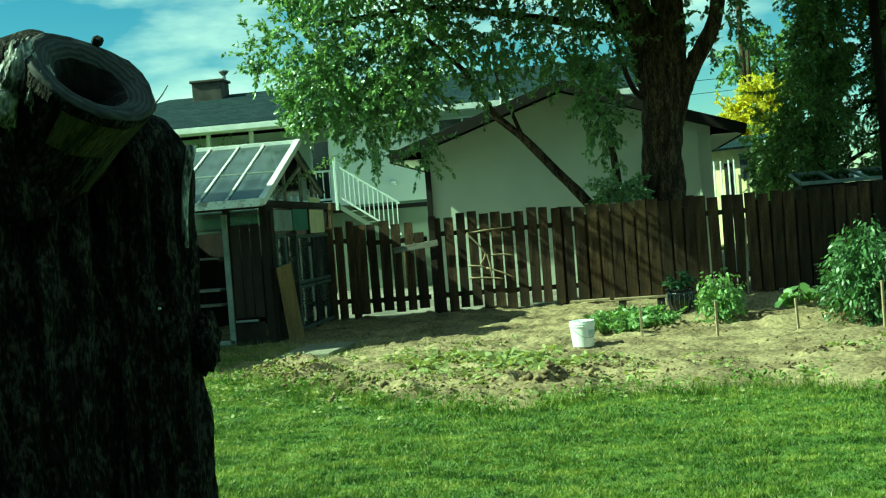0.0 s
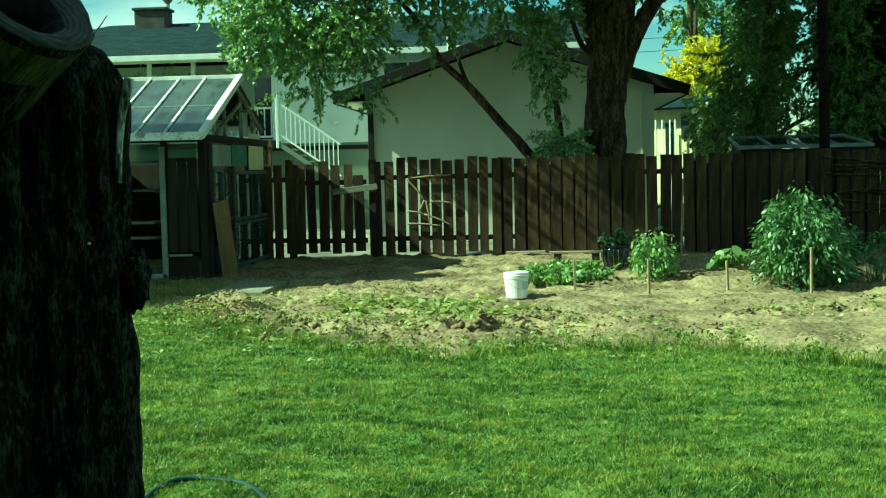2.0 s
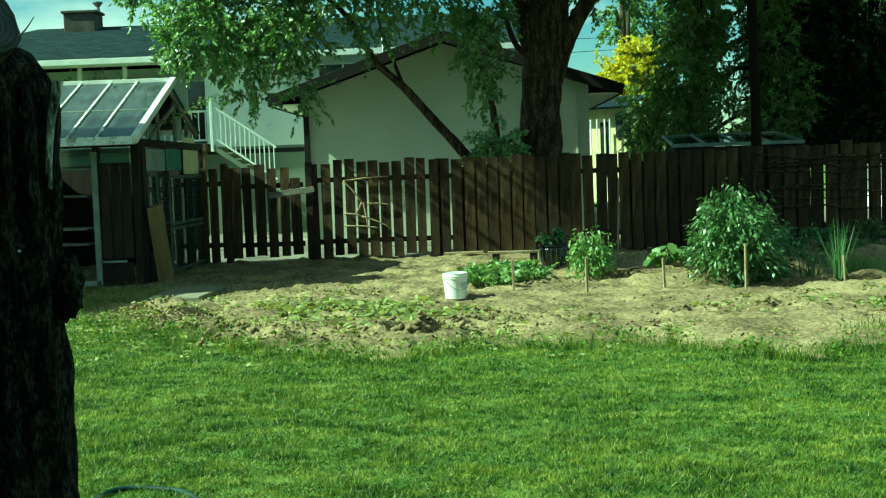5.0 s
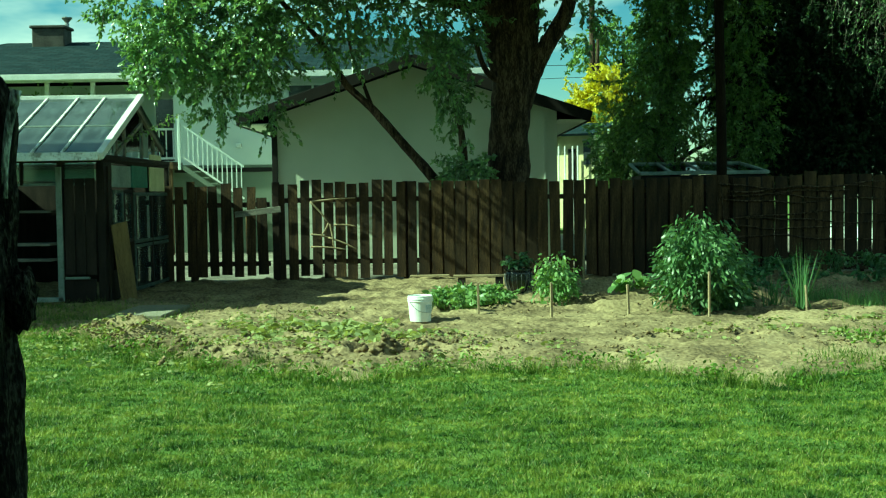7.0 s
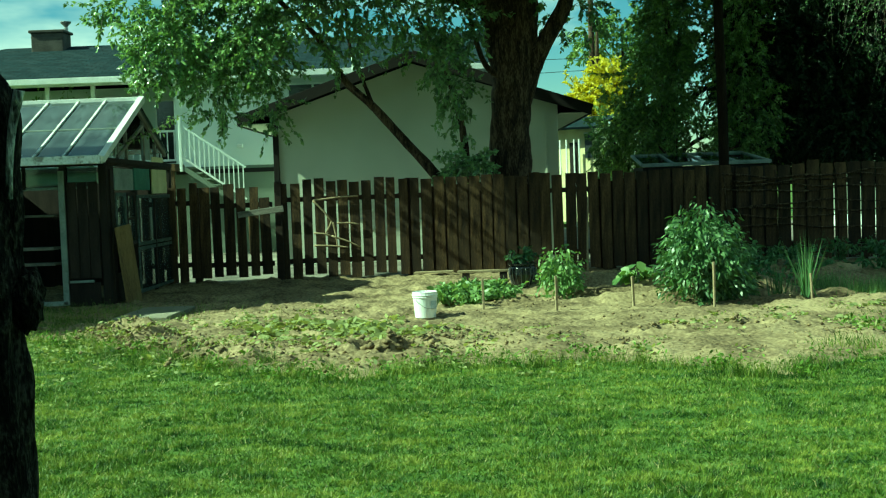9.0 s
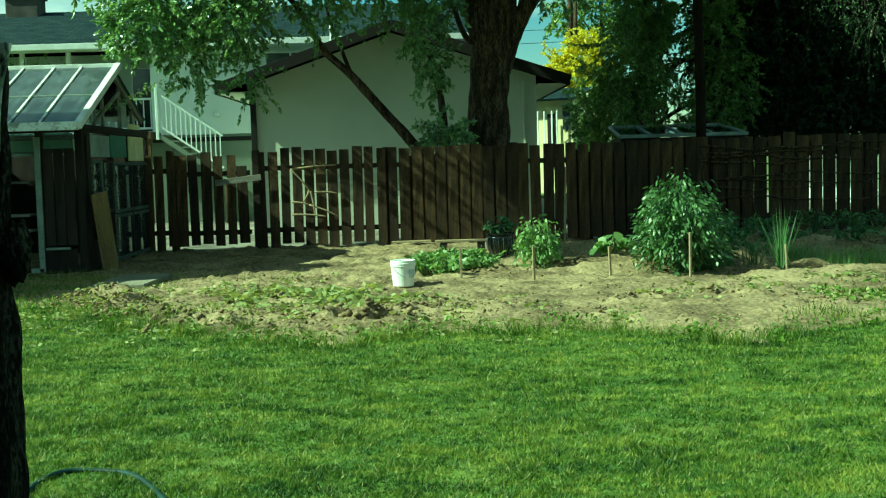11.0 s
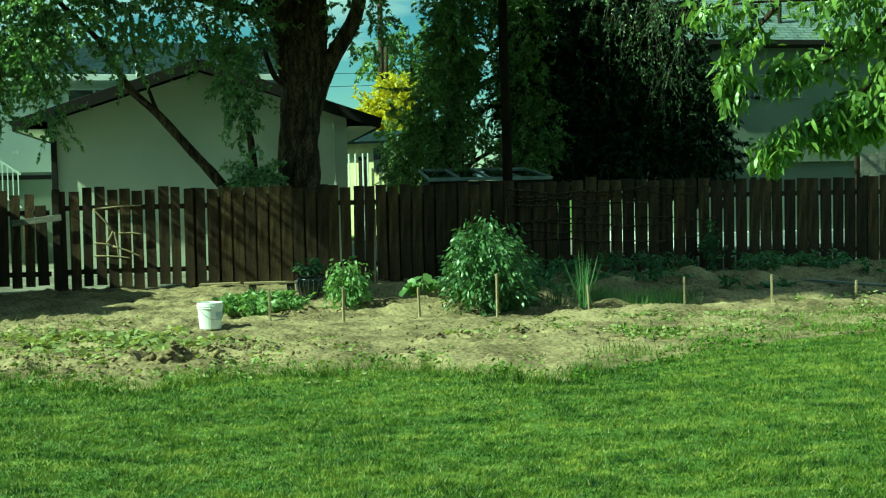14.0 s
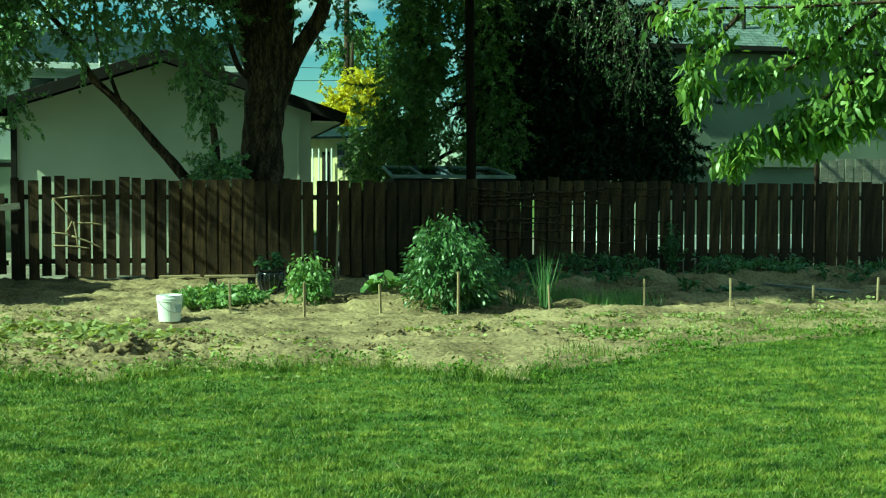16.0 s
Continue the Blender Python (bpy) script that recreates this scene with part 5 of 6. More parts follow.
def build_fruit_tree():
    tree = tagged(empty("fruit_tree", 7.4, 6.6, 0), "fruit tree reaching in with long bright drooping leaves", "tree")
    o = Vector((7.4, 6.6, 0))
    tube("trunk", [(0, 0, 0), (-0.05, 0.05, 0.9), (-0.2, 0.1, 1.8), (-0.5, 0.25, 2.6)], 0.13, 0.08, M_bark2, tree, sides=12, rough=0.15)
    lines = [
        [(6.9, 6.85, 2.6), (6.2, 7.3, 2.95), (5.3, 7.8, 3.0), (4.4, 8.0, 2.95), (3.7, 8.05, 2.92), (3.25, 8.0, 2.85)],
        [(6.2, 7.3, 2.95), (5.4, 7.9, 2.7), (4.7, 8.1, 2.35), (4.2, 8.1, 2.05), (3.8, 8.0, 1.9)],
        [(3.9, 8.0, 2.9), (3.62, 8.0, 2.6), (3.5, 8.0, 2.25)],
        [(5.4, 7.9, 2.7), (5.0, 8.3, 2.2), (4.5, 8.3, 1.98)],
        [(5.0, 8.0, 2.95), (4.6, 8.2, 2.65), (4.2, 8.2, 2.45), (3.85, 8.1, 2.42)],
        [(6.0, 7.4, 3.0), (5.6, 7.8, 3.4), (5.0, 8.0, 3.5), (4.3, 8.0, 3.4)],
    ]
    tw = []
    dens = (260, 560, 190, 480, 260, 520)
    for line, n in zip(lines, dens):
        pts = smooth_line([Vector(p) - o for p in line], 6)
        V, F = tube_arrays(pts, [0.022 + (0.005 - 0.022) * k / (len(pts) - 1) for k in range(len(pts))], 6)
        place("branch", raw("branch", V, F, M_bark2, True), tree)
        P = np.array([tuple(p) for p in pts])
        t = rng.uniform(0.12, 1, n) ** 0.75 * (len(P) - 1)
        i = np.minimum(t.astype(int), len(P) - 2)
        at = P[i] + (P[i + 1] - P[i]) * (t - i)[:, None]
        at = at + rng.normal(0, 0.055, at.shape) + np.array([0, 0, -0.02])
        way = rng.normal(0, 0.6, (n, 3)) + np.array([-0.1, 0, -0.75])
        s = rng.uniform(0.07, 0.12, n)
        tw.append(curled_arrays(at, way, s, s * 0.34, 0.75))
    for c, r, n in (((3.55, 8.0, 2.28), (0.13, 0.12, 0.2), 90), ((3.82, 8.0, 1.83), (0.17, 0.14, 0.12), 110), ((4.3, 8.2, 2.0), (0.3, 0.2, 0.15), 160), ((4.65, 8.2, 2.75), (0.4, 0.3, 0.22), 200),
                    ((4.95, 8.2, 2.4), (0.4, 0.3, 0.3), 260), ((5.2, 8.2, 2.9), (0.6, 0.35, 0.45), 620), ((5.3, 8.3, 2.3), (0.45, 0.3, 0.3), 320), ((4.5, 8.2, 3.05), (0.4, 0.3, 0.2), 200), ((4.65, 8.2, 2.15), (0.4, 0.3, 0.2), 220), ((3.5, 8.0, 2.45), (0.1, 0.1, 0.2), 50), ((3.3, 8.0, 2.85), (0.1, 0.1, 0.12), 26), ((3.65, 8.05, 2.72), (0.18, 0.12, 0.1), 50), ((4.1, 8.2, 2.5), (0.25, 0.2, 0.14), 80)):
        at = np.array(c) - np.array(tuple(o)) + unit(rng.normal(size=(n, 3))) * rng.uniform(0, 1, (n, 1)) ** 0.5 * np.array(r)
        s = rng.uniform(0.07, 0.12, n)
        tw.append(curled_arrays(at, rng.normal(0, 0.6, (n, 3)) + np.array([-0.08, 0, -0.75]), s, s * 0.34, 0.75))
    V, F = merged(tw)
    place("crown", raw("crown", V, F, M_fruit_leaf), tree, None, "long pointed bright green leaves")


build_fruit_tree()

# ---- cut trunk beside the camera ----
def bark_column(centre, top, foot, r0, r1, sides, rings, ridge, lean=(0.0, 0.0), seed=0.0, tip=0.03):
    cx, cy = centre
    V, F = [], []
    for k in range(rings + 1):
        t = k / rings
        z = foot + (top - foot) * t
        r = r0 + (r1 - r0) * t
        if t > 1 - tip:
            r *= 1 - 0.35 * ((t - 1 + tip) / tip) ** 2
        for s in range(sides):
            a = 2 * math.pi * s / sides
            d = Vector((math.cos(a), math.sin(a), 0))
            q = Vector((d.x * 3.4 * r / 0.25, d.y * 3.4 * r / 0.25, z * 1.3 + seed))
            f1 = noise.noise(q * 0.55)
            f2 = abs(noise.noise(Vector((q.x * 2.6, q.y * 2.6, q.z * 0.8))))
            f3 = noise.noise(Vector((q.x * 6.5, q.y * 6.5, q.z * 4.0)))
            g = ridge * min(1.0, (1 - t) * 14 + 0.15)
            f4 = noise.noise(Vector((q.x * 1.2, q.y * 1.2, z * 7.0 + seed)))
            rr = r * (1 + 0.11 * f1) + g * 0.5 * f4 + g * (f2 * 1.9 - 0.45) + g * 0.6 * f3
            V.append((cx + lean[0] * t + d.x * rr, cy + lean[1] * t + d.y * rr, z + (0.05 * f1 * (t - 1 + tip) / tip if t > 1 - tip else 0)))
    for k in range(rings):
        for s in range(sides):
            n = (s + 1) % sides
            F.append([k * sides + s, k * sides + n, (k + 1) * sides + n, (k + 1) * sides + s])
    top_ring = [rings * sides + s for s in range(sides)]
    V.append((cx + lean[0], cy + lean[1], top - 0.015))
    for s in range(sides):
        F.append([top_ring[s], top_ring[(s + 1) % sides], len(V) - 1])
    return V, F


def build_cut_trunk():
    st = tagged(empty("cut_tree_trunk"), "dead cut-off tree trunk with furrowed shade-darkened bark and hollow sawn limb", "tree trunk")
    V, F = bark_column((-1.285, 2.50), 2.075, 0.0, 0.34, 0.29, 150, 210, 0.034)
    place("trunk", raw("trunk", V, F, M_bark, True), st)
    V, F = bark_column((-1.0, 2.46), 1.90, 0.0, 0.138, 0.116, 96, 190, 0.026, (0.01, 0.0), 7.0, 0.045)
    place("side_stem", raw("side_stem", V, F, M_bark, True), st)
    # sawn limb: short bare cylinder with a ringed face and a rotted hollow
    face = Vector((-0.965, 2.235, 1.972))
    nrm = Vector((0.66, -0.31, 0.69)).normalized()
    turn = nrm.to_track_quat("Z", "Y").to_matrix().to_4x4()
    bm = bmesh.new()
    prof = [(0.095, -0.40), (0.105, -0.26), (0.115, -0.12), (0.134, -0.03), (0.138, -0.006), (0.13, 0.004), (0.119, -0.004), (0.107, 0.002), (0.092, -0.006), (0.078, -0.016), (0.064, -0.035), (0.05, -0.09), (0.03, -0.3)]
    rows = []
    for k, (r, z) in enumerate(prof):
        ring = []
        for s in range(40):
            a = 2 * math.pi * s / 40
            w = 1 + 0.10 * noise.noise(Vector((math.cos(a) * 1.3, math.sin(a) * 1.3, 2.0))) + 0.05 * noise.noise(Vector((math.cos(a) * 5, math.sin(a) * 5, z * 20)))
            ring.append(bm.verts.new((r * w * math.cos(a) * 1.05, r * w * math.sin(a) * 0.95, z + 0.004 * noise.noise(Vector((a * 3, r * 60, 1))))))
        rows.append(ring)
    for k, (ra, rb) in enumerate(zip(rows, rows[1:])):
        for s in range(40):
            f = bm.faces.new((ra[s], ra[(s + 1) % 40], rb[(s + 1) % 40], rb[s]))
            low = turn @ f.calc_center_median()
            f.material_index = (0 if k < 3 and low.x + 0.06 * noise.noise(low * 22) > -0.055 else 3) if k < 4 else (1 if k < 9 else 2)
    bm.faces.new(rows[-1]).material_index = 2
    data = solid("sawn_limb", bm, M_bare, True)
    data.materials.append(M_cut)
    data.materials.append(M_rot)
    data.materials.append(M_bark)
    place("sawn_limb", data, st, Matrix.Translation(face) @ turn, "grey sawn limb end with a black rotten hollow")
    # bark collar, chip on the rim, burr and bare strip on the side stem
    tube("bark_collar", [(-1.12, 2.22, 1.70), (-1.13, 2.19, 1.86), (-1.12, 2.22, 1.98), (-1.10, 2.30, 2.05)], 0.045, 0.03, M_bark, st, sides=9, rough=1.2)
    part("chip", block(0.02, 0.02, 0.02, 0.004), M_rot, st, m=pose(-0.978, 2.295, 2.052, 20, 30, 10))
    bm = bmesh.new()
    bmesh.ops.create_icosphere(bm, subdivisions=4, radius=1)
    for v in bm.verts:
        c = v.co.copy()
        w = 1 + 0.35 * noise.noise(c * 1.7) + 0.25 * noise.noise(c * 4.1)
        v.co = Vector((c.x * 0.034 * w, c.y * 0.036 * w, c.z * 0.06 * w))
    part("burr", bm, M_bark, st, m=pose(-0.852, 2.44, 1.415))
    tube("bare_strip", [(-1.12, 2.205, 2.03), (-1.115, 2.185, 1.98), (-1.11, 2.185, 1.92)], 0.010, 0.006, M_silver, st, "pale strip of bare wood", sides=9, rough=1.0)
    tube("bare_strip", [(-0.866, 2.40, 1.62), (-0.862, 2.40, 1.69), (-0.852, 2.40, 1.76), (-0.834, 2.40, 1.835)], 0.006, 0.011, M_silver, st, "pale strip of bare wood", sides=7, rough=0.5)
    # silvery cracked bare wood beside the sawn limb
    for side_x, side_z, sx, sz, seed in ((-1.08, 1.98, 0.030, 0.055, 1.0), (-1.04, 1.94, 0.016, 0.040, 4.0), (-1.11, 1.92, 0.022, 0.045, 9.0)):
        bm = bmesh.new()
        bmesh.ops.create_icosphere(bm, subdivisions=5, radius=1)
        for v in bm.verts:
            c = v.co.copy()
            w = 1 + 0.3 * noise.noise(c * 1.6 + Vector((seed, 0, 0))) + 0.35 * abs(noise.noise(Vector((c.x * 5 + c.z * 2, c.y * 5, c.z * 2 + seed)))) + 0.1 * noise.noise(c * 9)
            v.co = Vector((c.x * sx * w, c.y * 0.035 * w, c.z * sz * w))
        part("bare_ridge", bm, M_silver, st, "silvery cracked bare wood", m=pose(side_x, 2.15, side_z, 0, 20, 0), smooth=True)
    tube("dry_twig", [(-0.87, 2.3, 1.915), (-0.855, 2.3, 1.93), (-0.84, 2.3, 1.95)], 0.002, 0.001, M_twig, st, sides=5)
    part("pale_chip", block(0.006, 0.004, 0.005, 0.001), M_white, st, m=pose(-0.905, 2.325, 1.50))


build_cut_trunk()

ds = tagged(empty("dry_stalk"), "thin dry seed stalk standing before the cut trunk", "weed stalk")
tube("stem", [(-0.845, 2.1, 0.0), (-0.84, 2.1, 0.5), (-0.84, 2.1, 0.96)], 0.0022, 0.0014, M_twig, ds, sides=5)
for dx, dz in ((0.012, 0.985), (-0.012, 0.975), (0.0, 1.0), (0.008, 0.96)):
    tube("seed_head", [(-0.84, 2.1, 0.94), (-0.84 + dx, 2.1, dz)], 0.0015, 0.0035, M_twig, ds, sides=6, steps=3)

# ---- garden things ----
def soil_z(x, y):
    return float(soil_height(np.array([x]), np.array([y]))[0])


hose = tagged(empty("garden_hose"), "green garden hose lying in a loop on the lawn", "hose")
tube("hose", [(-1.72, 5.30, 0.004), (-1.83, 5.42, 0.010), (-1.97, 5.62, 0.016), (-2.0, 5.92, 0.014), (-1.92, 6.13, 0.016), (-1.7, 6.14, 0.006), (-1.53, 6.0, 0.014), (-1.36, 5.72, 0.008), (-1.2, 5.35, 0.014), (-1.03, 4.93, 0.010), (-0.8, 4.3, 0.012), (-0.75, 3.6, 0.012)],
     0.015, 0.015, M_hose, hose, sides=10, steps=10)
part("coupling", lathe([(0.012, 0), (0.016, 0.005), (0.016, 0.035), (0.012, 0.04)], 12), M_metal, hose, m=pose(-1.70, 5.28, 0.012, 90, 0, 45))


def build_bucket():
    b = tagged(empty("bucket", -0.28, 14.5, soil_z(-0.28, 14.5) - 0.01, 25), "white plastic bucket standing on the soil", "bucket")
    part("body", lathe([(0.12, 0.0), (0.128, 0.006), (0.150, 0.27), (0.158, 0.272), (0.158, 0.285), (0.152, 0.287), (0.152, 0.315), (0.147, 0.318), (0.141, 0.312), (0.122, 0.02)], 32), M_bucket, b, smooth=False)
    part("rim_band", lathe([(0.1535, 0.245), (0.157, 0.248), (0.157, 0.256), (0.1535, 0.259)], 32), M_bucket, b)
    tube("handle", [(0.157, 0, 0.275), (0.14, -0.085, 0.20), (0.06, -0.165, 0.13), (-0.06, -0.165, 0.13), (-0.14, -0.085, 0.20), (-0.157, 0, 0.275)], 0.003, 0.003, M_metal, b, "wire handle")
    part("label_patch", block(0.09, 0.004, 0.10, 0.001), M_grime, b, "small faded bluish printed label", m=pose(0.05, -0.138, 0.16, 5, 0, 20))


build_bucket()

wooden_stakes = ((0.45, 15.15, 0.40), (1.36, 14.9, 0.44), (2.34, 15.0, 0.40), (3.29, 14.68, 0.56), (4.58, 14.95, 0.36), (5.82, 14.75, 0.36), (6.97, 14.6, 0.36), (8.25, 14.75, 0.22), (9.13, 14.6, 0.34))
stake = tagged(empty("garden_stake"), "pale split wooden garden stake pushed into the soil", "stake", "garden stakes")
bm = block(0.031, 0.026, 0.62, 0.004, (0, 0, 0.01))
part("stake", bm, M_pale_wood, stake)
for k, (x, y, h) in enumerate(wooden_stakes):
    m = pose(x, y, soil_z(x, y) + h - 0.32, rng.normal(0, 2), rng.normal(0, 2), 12 * k)
    if k == 0:
        stake.matrix_basis = m
    else:
        copy_thing(stake, m)


def plant(name, label, x, y, h, r, stems, leaves, size, mat, category="plant", width=0.5, spread=0.6, low=0.15, group="", dome=False):
    """A leafy plant: stems fanning from the ground, leaves along them."""
    p = tagged(empty(name, x, y, soil_z(x, y) - 0.01), label, category, group)
    a = rng.uniform(0, 2 * np.pi, stems)
    q = rng.uniform(0.1, 1, stems) ** 0.6
    tips = np.stack([np.cos(a) * q * r, np.sin(a) * q * r, h * (1 - 0.45 * q ** 2) * rng.uniform(0.75, 1.05, stems)], 1)
    V, F = [], []
    for tip in tips:
        v, f = tube_arrays(smooth_line([(0.1 * tip[0], 0.1 * tip[1], 0), (0.45 * tip[0], 0.45 * tip[1], 0.6 * tip[2]), tuple(tip)], 3), [0.008, 0.007, 0.006, 0.006, 0.005, 0.005, 0.004], 5)
        F += [[i + len(V) for i in face] for face in f]
        V += v
    place("stem", raw("stem", V, F, mat), p)
    i = rng.integers(0, stems, leaves)
    t = rng.uniform(low, 1.0, leaves) ** 0.7
    T = tips[i]
    at = T * t[:, None] + rng.normal(0, 0.07 * r + 0.01, (leaves, 3))
    at[:, 2] = np.maximum(T[:, 2] * (1.25 * t - 0.25 * t ** 2) + rng.normal(0, 0.04 * h, leaves), 0.02)
    if dome:
        d = rng.normal(size=(leaves, 3))
        d[:, 2] = np.abs(d[:, 2]) * 1.1 - 0.55
        d = unit(d)
        turn = np.arctan2(d[:, 1], d[:, 0])
        lump = 1 + 0.17 * np.sin(5 * turn + 4 * d[:, 2]) + 0.12 * np.sin(9 * turn - 11 * d[:, 2])
        at = d * (lump * rng.uniform(0.15, 1.0, leaves) ** 0.4)[:, None] * np.array([r, r, h * 0.62]) + np.array([0, 0, h * 0.40])
        at[:, 2] = np.maximum(at[:, 2], 0.04)
    out = unit(at * np.array([1, 1, 0.0]) + 1e-6)
    way = out * spread + rng.normal(0, 0.45, (leaves, 3)) + np.array([0, 0, -0.15])
    s = size * rng.uniform(0.6, 1.25, leaves)
    if dome:
        way[:, 2] -= 0.35
    v, f = curled_arrays(at, way, s, s * width, 0.3)
    place("foliage", raw("foliage", v, f, mat), p)
    return p


plant("peony_bush", "big round dark green leafy bush on the bed", 3.33, 15.45, 1.2, 0.54, 60, 5600, 0.088, M_bush_leaf, "bush", 0.36, 0.7, 0.1, dome=True)
plant("peony_bush", "darker leafy bush growing into its neighbour", 3.74, 15.8, 0.9, 0.36, 34, 1800, 0.085, M_bush_leaf, "bush", 0.36, 0.7, 0.1, dome=True)
plant("tomato_plant", "bright green bushy tomato plant beside the pot", 1.6, 16.75, 0.70, 0.31, 28, 900, 0.08, M_veg_leaf, width=0.45, dome=True)
plant("squash_plant", "small squash plant with broad light leaves", 2.64, 16.9, 0.3, 0.2, 9, 34, 0.19, M_veg_leaf, width=0.85, low=0.6)
for k, (x, y) in enumerate([(-0.05, 16.0), (0.3, 15.8), (0.1, 16.7), (0.45, 16.4), (0.72, 16.2), (0.4, 17.2), (0.66, 16.9), (0.62, 17.2), (0.45, 17.6), (0.15, 17.5), (0.68, 16.5)]):
    plant("potato_plant", "low leafy green potato plant in the row", x, y, 0.30 if k < 8 else 0.25, 0.34, 14, 240, 0.085, M_veg_leaf, width=0.6, group="potato row")
for x, y, h, r, n, s in ((4.1, 16.6, 0.75, 0.35, 300, 0.09), (4.75, 17.6, 0.6, 0.4, 260, 0.09), (7.36, 16.9, 0.24, 0.2, 70, 0.09), (8.4, 17.5, 0.32, 0.42, 130, 0.12), (10.8, 18.9, 0.34, 0.14, 60, 0.08),
                         (11.2, 18.5, 0.36, 0.16, 70, 0.08), (6.0, 19.4, 0.34, 0.5, 170, 0.1), (5.0, 19.2, 0.38, 0.5, 170, 0.1), (7.6, 20.7, 0.4, 0.6, 260, 0.09), (5.6, 20.8, 0.5, 0.6, 280, 0.1), (8.6, 20.2, 0.32, 0.6, 220, 0.09), (10.2, 20.8, 0.3, 0.6, 200, 0.09), (6.6, 18.3, 0.26, 0.4, 130, 0.09), (7.55, 17.4, 0.3, 0.22, 110, 0.08), (11.9, 20.6, 0.3, 0.6, 180, 0.09), (8.2, 20.6, 0.3, 0.4, 100, 0.09), (6.9, 20.9, 0.5, 0.4, 140, 0.09),
                         (4.6, 21.0, 0.5, 0.6, 260, 0.1), (6.2, 21.2, 0.45, 0.6, 260, 0.1), (9.2, 19.6, 0.36, 0.7, 240, 0.1), (10.6, 19.9, 0.34, 0.7, 240, 0.1), (7.2, 19.6, 0.36, 0.7, 240, 0.1), (9.9, 21.2, 0.4, 0.7, 240, 0.1), (11.2, 21.3, 0.4, 0.7, 240, 0.1), (12.4, 20.2, 0.36, 0.7, 220, 0.1), (5.4, 18.2, 0.3, 0.4, 150, 0.09)):
    plant("bed_plant", "low green garden plant in the shaded bed", x, y, h, r, 12, n, s, M_bush_leaf, group="shaded bed")
plant("climbing_plant", "dark green climbing plant against the fence", 9.12, 21.6, 1.0, 0.26, 14, 420, 0.085, M_bush_leaf, low=0.05)
for x, y in ((5.5, 15.6), (5.8, 15.25), (5.15, 16.3)):
    p = tagged(empty("carrot_tops", x, y, soil_z(x, y)), "feathery light green carrot tops", "plant", "carrot row")
    n = 320
    at = np.stack([rng.normal(0, 0.2, n), rng.normal(0, 0.14, n), np.zeros(n)], 1)
    place("foliage", raw("foliage", *blade_arrays(at, rng.uniform(0.14, 0.30, n), rng.uniform(0.1, 0.5, n), 0.009), M_veg_leaf), p)
for x, y, h in ((4.62, 15.25, 0.8), (4.35, 15.7, 0.66)):
    p = tagged(empty("iris_clump", x, y, soil_z(x, y)), "clump of upright sword-shaped iris leaves", "plant")
    n = 34
    at = np.stack([rng.normal(0, 0.06, n), rng.normal(0, 0.06, n), np.zeros(n)], 1)
    place("foliage", raw("foliage", *blade_arrays(at, h * rng.uniform(0.6, 1.1, n), rng.uniform(0.05, 0.5, n), 0.028), M_iris_leaf), p)

pot = tagged(empty("flower_pot", 1.14, 17.95, soil_z(1.14, 17.95)), "black ribbed flower pot by the fence", "flower pot")
part("body", lathe([(0.13, 0), (0.15, 0.03), (0.205, 0.2), (0.2, 0.3), (0.185, 0.33), (0.215, 0.345), (0.215, 0.37), (0.19, 0.372), (0.18, 0.33)], 28), M_pot, pot)
for k in range(18):
    a = 2 * math.pi * k / 18
    tube("rib", [(0.152 * math.cos(a), 0.152 * math.sin(a), 0.03), (0.208 * math.cos(a), 0.208 * math.sin(a), 0.2), (0.203 * math.cos(a), 0.203 * math.sin(a), 0.3)], 0.006, 0.006, M_potline, pot, sides=5, steps=3)
pp = plant("potted_flower", "small leafy flower growing in the black pot", 1.14, 17.95, 0.28, 0.24, 12, 170, 0.08, M_bush_leaf)
pp.location.z += 0.36

for (a, b), lab in ((((0.17, 19.0, 0.285), (1.03, 19.0, 0.285)), "pale plank resting on blocks behind the potato row"), (((-0.6, 21.8, 0.10), (0.12, 21.75, 0.11)), "pale plank lying along the fence foot"),
                    (((8.9, 17.4, 0.16), (9.3, 15.6, 0.18)), "grey plank lying aslant in the bed")):
    e = tagged(empty("loose_plank"), lab, "plank")
    bar("plank", a, b, 0.14, 0.035, M_grey_wood if "grey" in lab else M_pale_wood, e)
for x in (0.3, 0.9):
    e = tagged(empty("wood_block", x, 19.0, 0), "short dark wood block propping the plank", "block", "plank props")
    part("block", block(0.12, 0.12, 0.265, 0.008, (0, 0, 0.1325)), M_old_wood, e)
e = tagged(empty("thin_pole"), "thin pale pole standing before the fence", "pole")
tube("pole", [(2.36, 20.0, 0.0), (2.38, 20.02, 0.7), (2.41, 20.05, 1.4)], 0.018, 0.014, M_pale_wood, e)

# stick trellis on the fence
tr = tagged(empty("stick_trellis", 0, FY - 0.09, 0), "pale bent sticks nailed on the fence as a trellis", "trellis")
for a, b in (((-2.42, 1.49), (-1.59, 1.55)), ((-2.42, 1.49), (-2.09, 1.09)), ((-2.09, 1.09), (-2.22, 0.86)), ((-2.42, 0.89), (-2.1, 0.83)), ((-2.1, 0.83), (-1.59, 0.61)), ((-2.42, 0.66), (-1.8, 0.61)), ((-1.99, 1.06), (-1.59, 1.03)), ((-2.07, 1.08), (-2.0, 0.61))):
    mid = ((a[0] + b[0]) / 2 + 0.015, -0.012, (a[1] + b[1]) / 2 + 0.012)
    tube("stick", [(a[0], 0, a[1]), mid, (b[0], 0, b[1])], 0.02, 0.014, M_pale_wood, tr, sides=7, steps=4)

